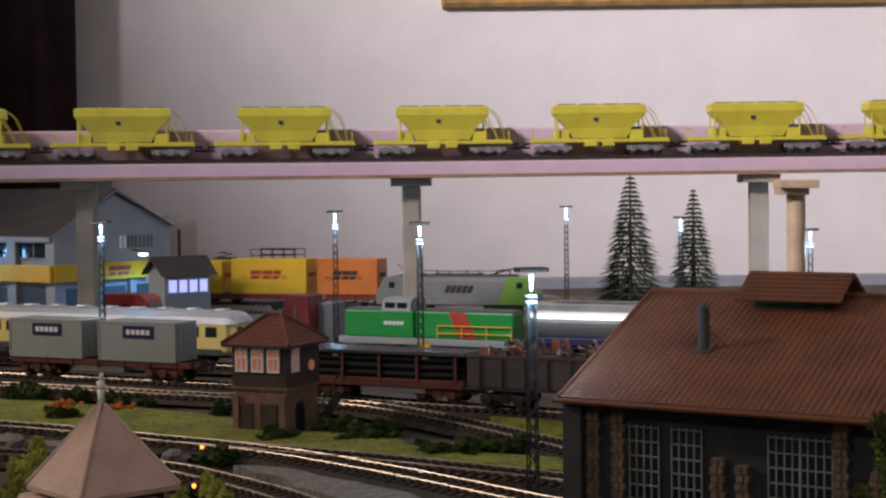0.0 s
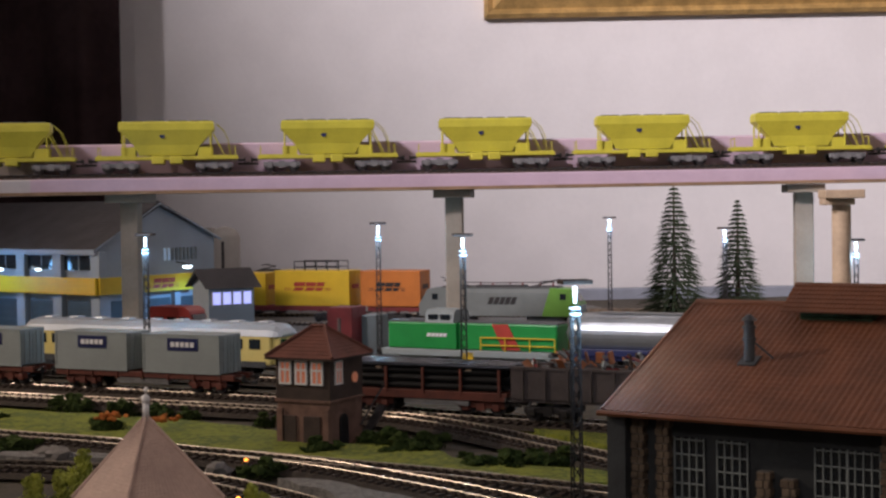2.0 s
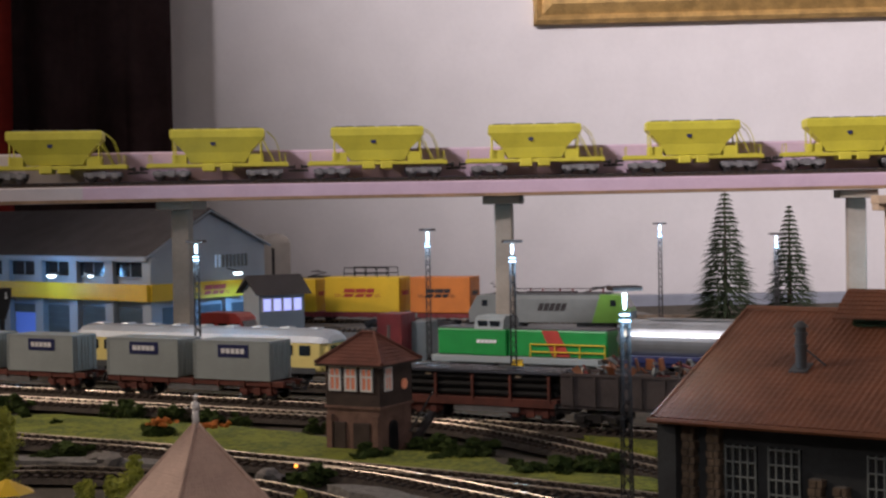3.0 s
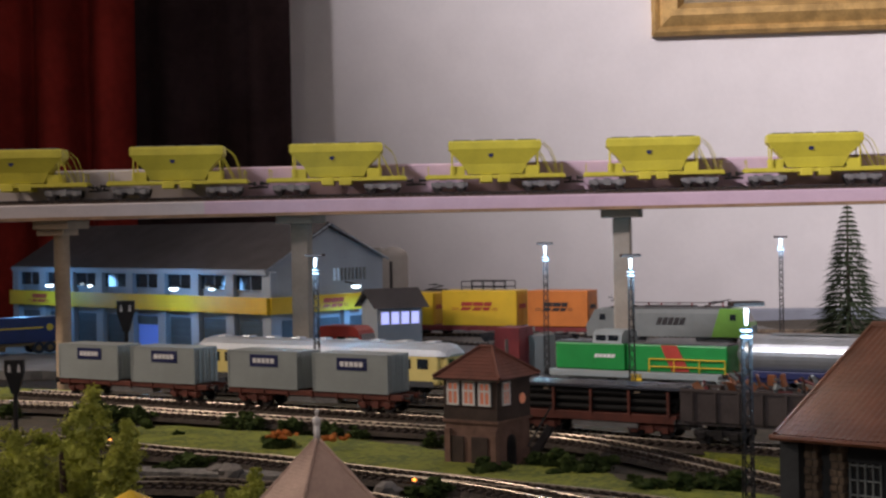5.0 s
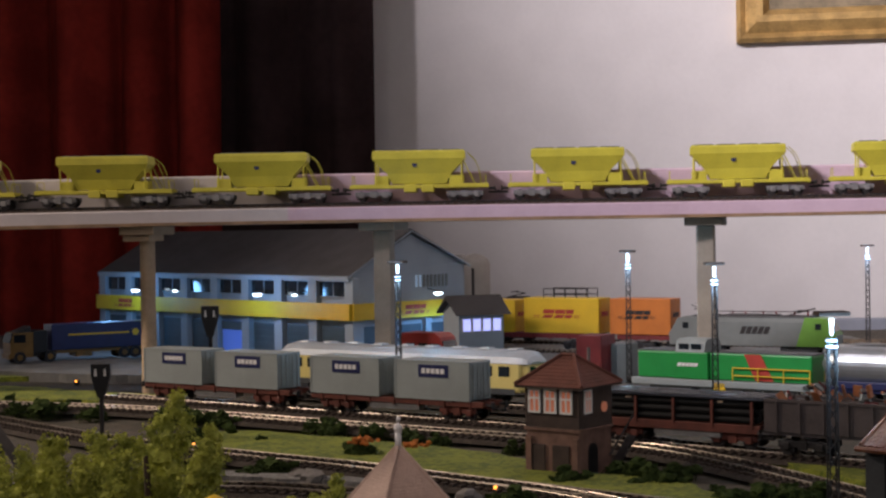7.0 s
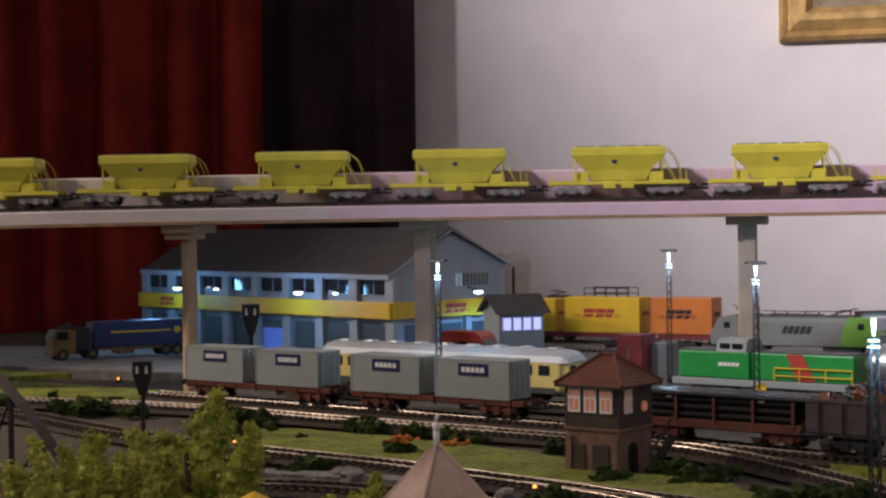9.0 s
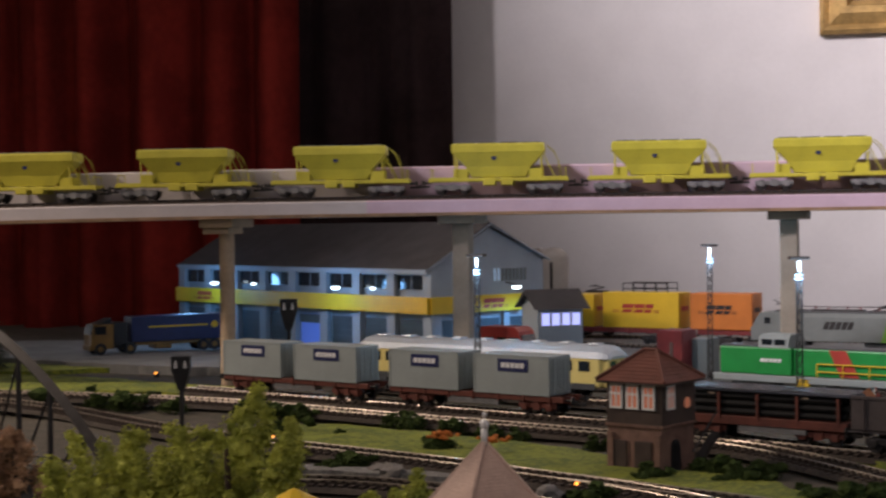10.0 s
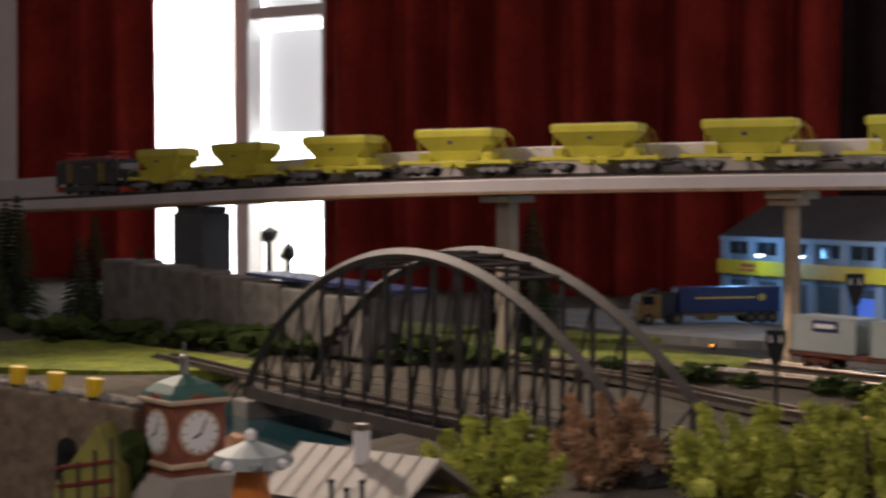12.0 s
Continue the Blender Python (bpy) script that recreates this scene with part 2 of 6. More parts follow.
def part(name, shape, material, parent, label="", smooth=False):
    me = bpy.data.meshes.new(name)
    bmesh.ops.recalc_face_normals(shape.bm, faces=shape.bm.faces[:])
    shape.bm.to_mesh(me)
    shape.bm.free()
    me.materials.append(material)
    if smooth:
        me.polygons.foreach_set("use_smooth", [True] * len(me.polygons))
    ob = new(name, me)
    ob.parent = parent
    if label:
        tagged(ob, label=label)
    return ob


def thing(name, m, label, category, group="", kind=""):
    ob = new(name)
    ob.empty_display_size = 0.02
    ob.matrix_world = m
    return tagged(ob, label, category, group, kind)


def solid(name, shape, material, label, category, m=None, kind="", group="", smooth=False):
    ob = part(name, shape, material, None, "", smooth)
    if m is not None:
        ob.matrix_world = m
    return tagged(ob, label, category, group, kind)


def spline(pts, step):
    """A smooth polyline through plan points, with even steps."""
    p = [Vector(q) for q in pts]
    p = [2 * p[0] - p[1]] + p + [2 * p[-1] - p[-2]]
    fine = []
    for a, b, c, d in zip(p, p[1:], p[2:], p[3:]):
        for k in range(24):
            t = k / 24
            fine.append(0.5 * (2 * b + (c - a) * t + (2 * a - 5 * b + 4 * c - d) * t * t + (3 * b - a - 3 * c + d) * t ** 3))
    fine.append(p[-2])
    out, left = [fine[0]], step
    for a, b in zip(fine, fine[1:]):
        seg = (b - a).length
        while seg >= left and seg > 0:
            a = a + (b - a) * (left / seg)
            out.append(a)
            seg, left = (b - a).length, step
        left -= seg
    return out


def side(points, i):
    d = points[min(i + 1, len(points) - 1)] - points[max(i - 1, 0)]
    d.z = 0
    d.normalize()
    return Vector((d.y, -d.x, 0)), d


def strip(points, profile):
    """Sweeps a closed profile of (across, up) along a line; across is to the right of its heading."""
    s = Shape()
    rings = []
    for i, p in enumerate(points):
        n, _ = side(points, i)
        rings.append([s.bm.verts.new(p + n * a + Vector((0, 0, u))) for a, u in profile])
    k = len(profile)
    for a, b in zip(rings, rings[1:]):
        for j in range(k):
            s.bm.faces.new((a[j], a[(j + 1) % k], b[(j + 1) % k], b[j]))
    s.bm.faces.new(rings[0])
    s.bm.faces.new(rings[-1][::-1])
    return s


SLEEPER = []


def lay_sleepers(t, line, up, lo=-9.0, hi=9.0):
    """One object for each sleeper within a stretch of the plan, all on one mesh; the rest joined."""
    if not SLEEPER:
        s = Shape().box(0.0033, 0.029, 0.0016)
        for sy in (-1, 1):
            s.box(0.0030, 0.0030, 0.0021, (0, sy * 0.00825, 0.0017))
        me = bpy.data.meshes.new("sleeper")
        s.bm.to_mesh(me)
        s.bm.free()
        me.materials.append(M["sleeper"])
        SLEEPER.append(me)
    rest, spare = Shape(), 0
    for i in range(len(line)):
        n, d = side(line, i)
        at, rz = line[i] + Vector((0, 0, up)), math.degrees(math.atan2(d.y, d.x))
        if lo < line[i].x < hi:
            ob = new("sleeper", SLEEPER[0])
            ob.parent = t
            ob.matrix_basis = pose(*at, rz=rz)
        else:
            rest.box(0.0033, 0.029, 0.0016, at, rz=rz)
            spare += 1
    if spare:
        tagged(part("far_sleeper_row", rest, M["sleeper"], t), kind="stuff")


def track(pts, label, bed=True, spacing=0.0072, lift=0.0):
    """Model railway track: ballast bed, sleepers and two rails on it."""
    line = [p + Vector((0, 0, lift)) for p in spline([(x, y, 0) for x, y in pts], spacing)]
    t = thing("railway_track", pose(0, 0, 0), label, "railway track", "tracks of the layout")
    if bed:
        part("ballast_bed", strip(line, [(-0.019, 0.0), (-0.0155, 0.0026), (0.0155, 0.0026), (0.019, 0.0)]), M["ballast"], t)
    lay_sleepers(t, line, 0.0032)
    for off in (-0.00825, 0.00825):
        rail = part("rail", strip(line, [(off - 0.0005, 0.0038), (off - 0.0005, 0.0048), (off + 0.0005, 0.0048), (off + 0.0005, 0.0038)]), M["rail_web"], t)
        part("rail_head", strip(line, [(off - 0.0006, 0.0047), (off - 0.0006, 0.0060), (off - 0.0004, 0.0064), (off + 0.0004, 0.0064), (off + 0.0006, 0.0060), (off + 0.0006, 0.0047)]), M["rail"], rail, "worn bright rail head")
    return t


def along(line, dist):
    """Point and heading in degrees at a distance along a polyline."""
    for a, b in zip(line, line[1:]):
        seg = (b - a).length
        if dist <= seg:
            d = b - a
            return a + d * (dist / seg), math.degrees(math.atan2(d.y, d.x))
        dist -= seg
    d = line[-1] - line[-2]
    return line[-1], math.degrees(math.atan2(d.y, d.x))


def bogie(parent, x, material=None, wheel=0.0053, base=0.023, frame_h=0.0045):
    b = Shape()
    for sy in (-1, 1):
        b.box(base + 0.012, 0.0018, frame_h, (x, sy * 0.0105, 0.0075), bevel=0.0006)
        for dx in (-0.5, 0.5):
            b.box(0.005, 0.003, 0.005, (x + dx * base, sy * 0.0112, 0.0062), bevel=0.0006)
        b.box(0.006, 0.0026, 0.006, (x, sy * 0.0112, 0.007))
    b.box(0.006, 0.02, 0.004, (x, 0, 0.009))
    o = part("bogie", b, material or M["grey_metal"], parent)
    for dx in (-0.5, 0.5):
        w = Shape()
        for sy in (-1, 1):
            w.cyl(wheel, 0.0028, (0, sy * 0.0082, 0), "y", 16)
        w.cyl(0.001, 0.018, (0, 0, 0), "y", 8)
        wheels = part("wheelset", w, M["steel"], o)
        wheels.location = (x + dx * base, 0, wheel)
    return o


def coupling(parent, x, sign):
    c = Shape()
    for sy in (-1, 1):
        c.cyl(0.0011, 0.006, (x + sign * 0.003, sy * 0.0095, 0.0125), "x", 8)
        c.cyl(0.0026, 0.0012, (x + sign * 0.0062, sy * 0.0095, 0.0125), "x", 12)
    c.box(0.010, 0.003, 0.0022, (x + sign * 0.005, 0, 0.0085))
    c.box(0.002, 0.007, 0.003, (x + sign * 0.0095, 0, 0.009))
    return part("buffers_and_coupling", c, M["steel"], parent)


def marks(parent, name, material, x, y, z, w, h, bars, facing=-1):
    """Unreadable or branded lettering as plain slanted bars on a side at y."""
    s = Shape()
    step = w / bars
    for i in range(bars):
        k = step * 0.40
        s.prism([(-k - h * 0.2, -h / 2), (k - h * 0.2, -h / 2), (k + h * 0.2, h / 2), (-k + h * 0.2, h / 2)], 0.0004, (x - w / 2 + step * (i + 0.5), y + facing * 0.0004, z))
    return part(name, s, material, parent)


def brand_bars(w, h):
    """A wordmark drawn as three slanted blocks with gaps between thin speed lines, facing -y."""
    s = Shape()
    for k, (a, b) in enumerate(((-0.30, -0.06), (-0.04, 0.18), (0.20, 0.36))):
        for z0, z1 in ((-0.5, -0.12), (0.02, 0.5)):
            sk = 0.28 * h
            s.prism([(a * w + z0 * sk, z0 * h), ((b - 0.03 * (z0 < 0)) * w + z0 * sk, z0 * h), (b * w + z1 * sk, z1 * h), ((a + 0.05 * (k < 2 and z0 < 0)) * w + z1 * sk, z1 * h)], 0.0005)
    for z in (-0.42, -0.22):
        s.box(0.14 * w, 0.0005, 0.06 * h, (-0.43 * w, 0, z * h)).box(0.12 * w, 0.0005, 0.06 * h, (0.44 * w, 0, z * h))
    return s


# ---- room ----
WALL_Y = 2.50


def build_room():
    s = Shape()
    # cream back wall, with the window opening left free
    s.box(3.90, 0.12, 3.2, (0.15, WALL_Y + 0.06, 0.4))
    s.box(0.55, 0.12, 3.2, (-2.57, WALL_Y + 0.06, 0.4))
    s.box(0.52, 0.12, 1.14, (-2.05, WALL_Y + 0.06, -0.63))
    s.box(0.52, 0.12, 0.70, (-2.05, WALL_Y + 0.06, 1.65))
    solid("wall_north", s, M["wall"], "cream textured wallpaper wall behind the layout", "wall", kind="structure")
    solid("wall_east", Shape().box(0.12, 5.2, 3.2, (2.16, 0, 0.4)), M["wall"], "plain cream side wall", "wall", kind="structure")
    solid("wall_west", Shape().box(0.12, 5.2, 3.2, (-2.96, 0, 0.4)), M["wall"], "plain cream side wall", "wall", kind="structure")
    solid("wall_south", Shape().box(5.3, 0.12, 3.2, (-0.4, -2.6, 0.4)), M["wall"], "plain cream wall behind the viewer", "wall", kind="structure")
    solid("ceiling", Shape().box(5.3, 5.4, 0.1, (-0.4, 0, 2.05)), M["white"], "plain white ceiling", "ceiling", kind="structure")
    solid("floor", Shape().box(5.3, 5.4, 0.1, (-0.4, 0, -1.0)), M["ply"], "brown wooden floor under the layout", "floor", kind="structure")
    # window
    w = thing("window_1", pose(-2.05, WALL_Y + 0.02, 0), "bright white-framed window with overcast daylight behind", "window", kind="structure")
    f = Shape()
    for x in (-0.25, 0.25):
        f.box(0.03, 0.05, 1.36, (x, 0, 0.62), bevel=0.004)
    f.box(0.035, 0.05, 1.36, (0.045, 0, 0.62), bevel=0.004)
    f.box(0.53, 0.05, 0.03, (0, 0, -0.045), bevel=0.004)
    f.box(0.53, 0.05, 0.03, (0, 0, 1.285), bevel=0.004)
    f.box(0.17, 0.045, 0.022, (0.150, 0, 0.515), bevel=0.003)
    part("window_frame", f, M["white"], w)
    part("window_sill", Shape().box(0.56, 0.12, 0.02, (0, -0.04, -0.075), bevel=0.004), M["white"], w)
    part("pane", Shape().box(0.50, 0.006, 1.3, (0, 0.06, 0.62)), M["daylight"], w, "bright overcast sky in the pane")
    # blind and nets glow by themselves, as if daylight shone through them
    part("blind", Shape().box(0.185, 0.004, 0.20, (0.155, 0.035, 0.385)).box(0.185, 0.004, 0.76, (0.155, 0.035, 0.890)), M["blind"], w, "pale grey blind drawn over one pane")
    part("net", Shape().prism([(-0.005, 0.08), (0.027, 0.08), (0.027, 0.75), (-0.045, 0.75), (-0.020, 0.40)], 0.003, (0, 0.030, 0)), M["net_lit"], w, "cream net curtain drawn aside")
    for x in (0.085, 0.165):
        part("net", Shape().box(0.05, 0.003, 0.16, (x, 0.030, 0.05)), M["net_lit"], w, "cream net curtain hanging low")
    # flower pot shapes on the sill in front of the pane
    for x, h in ((0.145, 0.15), (0.19, 0.12)):
        p = Shape().cyl(0.006, h, (0, 0, h / 2), seg=8).blob(0.016, (0, 0, h), 0.5)
        solid("plant_pot", p.cyl(0.02, 0.03, (0, 0, 0.015), seg=12, r2=0.025), M["dark_grey"], "dark potted plant on the window sill", "plant", pose(-2.05 + x, WALL_Y - 0.05, -0.065))
    curtain("curtain", -1.735, -0.775, M["curtain"], "heavy dark red curtain with soft folds", 0.03, 0.105)
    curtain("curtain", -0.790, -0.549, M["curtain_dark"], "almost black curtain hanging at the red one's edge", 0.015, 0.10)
    curtain("curtain", -2.50, -2.140, M["curtain"], "dark red curtain beside the window", 0.025, 0.11)
    # gilt picture frame
    p = thing("picture_frame", pose(0.002, WALL_Y, 0.432), "gilded wooden picture frame hanging on the wall", "picture")
    prof = [(0.0, 0.0), (0.0, -0.016), (0.006, -0.022), (0.014, -0.016), (0.03, -0.026), (0.04, -0.026), (0.05, -0.010), (0.05, 0.0)]
    W, H = 0.86, 0.62
    sides = ((0, 0, 0, W, "x"), (0, H, 0, W, "x"), (0, 0, 0, H, "z"), (W, 0, 0, H, "z"))
    for n, (x, z, _, length, axis) in enumerate(sides):
        s = Shape()
        flip = -1 if n in (1, 3) else 1
        a, b = [], []
        for u, v in prof:
            if axis == "x":
                a.append(s.bm.verts.new((x + u, v, z + flip * u)))
                b.append(s.bm.verts.new((x + length - u, v, z + flip * u)))
            else:
                a.append(s.bm.verts.new((x + flip * u, v, z + u)))
                b.append(s.bm.verts.new((x + flip * u, v, z + length - u)))
        for i in range(len(prof)):
            j = (i + 1) % len(prof)
            s.bm.faces.new((a[i], a[j], b[j], b[i]))
        part("frame_moulding", s, M["gilt"], p)
    part("canvas", Shape().box(W - 0.09, 0.006, H - 0.09, (W / 2, -0.006, H / 2)), M["canvas"], p, "dull brown painted canvas")


def curtain(name, x0, x1, material, label, amp, wave):
    s = Shape()
    n = int((x1 - x0) / 0.008) + 2
    cols = []
    for i in range(n + 1):
        u = x0 + (x1 - x0) * i / n
        k = (u - x0) / wave * math.tau
        y = WALL_Y - 0.12 + amp * math.sin(k + 0.8 * math.sin(k * 0.37)) + 0.3 * amp * math.sin(2.3 * k + 1)
        cols.append([s.bm.verts.new((u + (0.006 * math.sin(k * 1.3 + z)), y + 0.004 * math.sin(k + 2 * z), z)) for z in (-0.9, 0.0, 0.4, 0.9, 1.9)])
    for a, b in zip(cols, cols[1:]):
        for j in range(4):
            s.bm.faces.new((a[j], b[j], b[j + 1], a[j + 1]))
    ob = solid(name, s, material, label, "curtain", smooth=True)
    th = ob.modifiers.new("thickness", "SOLIDIFY")
    th.thickness = 0.003
    return ob


# ---- ground ----
def ground_height(x, y):
    z = 0.0035 * noise.noise(Vector((x * 6, y * 6, 0))) - 0.003
    # river bed beside the arch bridge
    d = max(abs(x + 0.83) / 0.17, abs(y - 0.975) / 0.17)
    if d < 1.0:
        z -= 0.05 * min(1.0, (1.0 - d) * 4)
    # wooded slope in the far corner
    r = math.hypot(x + 2.0, y - 1.25)
    if r < 0.75:
        z += 0.10 * (1 - r / 0.75) ** 1.5
    return z


def build_ground():
    s = Shape()
    x0, x1, y0, y1, nx, ny = -2.88, 2.05, 0.18, 2.49, 246, 116
    rows = []
    for j in range(ny + 1):
        y = y0 + (y1 - y0) * j / ny
        rows.append([s.bm.verts.new((x0 + (x1 - x0) * i / nx, y, ground_height(x0 + (x1 - x0) * i / nx, y))) for i in range(nx + 1)])
    for a, b in zip(rows, rows[1:]):
        for i in range(nx):
            s.bm.faces.new((a[i], a[i + 1], b[i + 1], b[i]))
    solid("ground", s, M["soil"], "dark brown gravel ground of the model layout", "ground", kind="structure", smooth=True)
    solid("baseboard", Shape().box(4.93, 2.31, 0.03, (-0.415, 1.335, -0.09)), M["ply"], "plywood baseboard under the layout", "baseboard", kind="structure")
    legs = Shape()
    for x in (-2.7, -0.4, 1.9):
        for y in (0.3, 2.35):
            legs.box(0.06, 0.06, 0.845, (x, y, -0.5275))
    solid("trestle", legs, M["pale_wood"], "wooden legs carrying the layout", "trestle", kind="structure")
    solid("water", Shape().box(0.35, 0.35, 0.004, (-0.83, 0.975, -0.022)), M["water"], "dark teal still water under the bridge", "water", kind="structure")
    patch("grass", [(-0.405, 1.18), (-0.364, 1.185), (-0.285, 1.150), (-0.212, 1.111), (-0.155, 1.070), (-0.094, 1.00), (-0.038, 0.980), (-0.014, 0.925), (0.042, 0.900), (0.066, 0.885), (0.062, 0.848), (0.035, 0.862), (-0.029, 0.905), (-0.115, 0.952), (-0.192, 1.000), (-0.256, 1.040), (-0.325, 1.068), (-0.385, 1.105)], M["grass"], "yellow-green grass strip between the tracks")
    patch("grass", [(-1.2, 1.60), (-0.95, 1.56), (-0.741, 1.527), (-0.627, 1.479), (-0.538, 1.443), (-0.50, 1.38), (-0.593, 1.395), (-0.726, 1.40), (-0.95, 1.41), (-1.2, 1.47)], M["grass"], "yellow-green grass bank along the road")
    patch("grass", [(-0.97, 1.64), (-0.832, 1.705), (-0.73, 1.71), (-0.662, 1.685), (-0.646, 1.648), (-0.743, 1.642), (-0.82, 1.585), (-0.95, 1.58)], M["grass"], "yellow-green grass bank along the road")
    patch("grass", [(0.017, 1.092), (0.074, 1.052), (0.13, 1.00), (0.15, 0.90), (0.11, 0.92), (0.069, 0.986), (0.031, 1.050)], M["grass"], "yellow-green grass strip between the tracks")
    patch("grass", [(-1.5, 1.38), (-1.02, 1.22), (-1.0, 1.12), (-1.2, 1.05), (-1.6, 1.1)], M["grass"], "dull green meadow behind the bridge")
    patch("grass", [(-2.1, 1.75), (-1.5, 1.66), (-1.12, 1.70), (-1.0, 1.62), (-1.2, 1.40), (-1.6, 1.30), (-2.1, 1.35)], M["grass"], "dull green slope below the stone wall")
    patch("gravel", [(-0.118, 0.878), (-0.090, 0.868), (-0.056, 0.832), (-0.031, 0.806), (-0.005, 0.765), (-0.040, 0.762), (-0.066, 0.800), (-0.092, 0.838)], M["gravel"], "pale grey gravel bed between the tracks", 0.0015)
    patch("gravel", [(-0.34, 0.99), (-0.25, 0.975), (-0.19, 0.95), (-0.24, 0.955), (-0.33, 0.97)], M["gravel"], "pale grey gravel bed between the tracks", 0.0015)
    patch("yard", [(-0.95, 1.90), (-0.60, 1.60), (-0.30, 1.56), (0.10, 1.62), (0.10, 2.30), (-0.60, 2.44), (-0.95, 2.40)], M["asphalt"], "pale grey paved yard", 0.003)
    patch("yard", [(-1.16, 1.93), (-0.93, 1.70), (-0.63, 1.60), (-0.62, 1.70), (-0.90, 1.95)], M["asphalt"], "pale grey concrete road edge", 0.006)
    solid("backdrop", Shape().box(2.1, 0.02, 0.020, (1.0, 2.44, 0.004), bevel=0.002), M["backdrop"], "low grey-blue board standing along the wall", "backdrop", kind="structure")


def patch(name, outline, material, label, lift=0.0018):
    """A flat-lying area with an uneven edge and a slightly bumpy top."""
    s = Shape()
    pts = spline([(x, y, 0) for x, y in outline + outline[:1]], 0.012)[:-1]
    top = []
    for p in pts:
        q = p + Vector((noise.noise(p * 40), noise.noise(p * 40 + Vector((9, 9, 9))), 0)) * 0.008
        top.append(s.bm.verts.new((q.x, q.y, lift)))
    s.bm.faces.new(top)
    r = bmesh.ops.extrude_face_region(s.bm, geom=s.bm.faces[:])
    for v in [g for g in r["geom"] if isinstance(g, bmesh.types.BMVert)]:
        v.co.z -= 0.01
    return solid(name, s, material, label, name, kind="structure")


def build_far_corner():
    """Rock wall, slope and dark firs beyond the bridge."""
    w = thing("retaining_wall", pose(-1.135, 1.375, 0, rz=-18) @ Matrix.Diagonal((0.91, 0.87, 0.98, 1.0)), "long grey stone retaining wall before the window", "retaining wall")
    for k in range(7):
        h = 0.086 - 0.004 * k
        part("stone_block", Shape().box(0.078, 0.05, h, (-0.26 + 0.08 * k, 0, h / 2), bevel=0.003), M["rock"], w)
    part("coping", Shape().box(0.27, 0.054, 0.0035, (0.17, 0, 0.0735), ry=2), M["navy"], w, "dark blue coping strip")
    s = Shape()
    for k in range(170):
        s.blob(random.uniform(0.006, 0.017), (-1.16 + random.gauss(0, 0.17), 1.32 - 0.3 * random.gauss(0, 0.1), random.uniform(0.0, 0.020)), 0.7, 0.6, 1)
    solid("undergrowth", s, M["bush"], "dark tangled undergrowth below the stone wall", "undergrowth", kind="stuff")


# ---- viaduct and its train ----
VIADUCT = spline([(1.45, 1.50, 0.167), (0.9, 1.54, 0.167), (0.5, 1.555, 0.167), (0.0, 1.55, 0.166), (-0.3, 1.515, 0.166), (-0.6, 1.465, 0.165), (-0.8, 1.44, 0.163),
                  (-0.97, 1.435, 0.160), (-1.15, 1.455, 0.155), (-1.32, 1.495, 0.150), (-1.5, 1.55, 0.145), (-1.75, 1.64, 0.140), (-2.0, 1.74, 0.137), (-2.4, 1.92, 0.134)], 0.02)


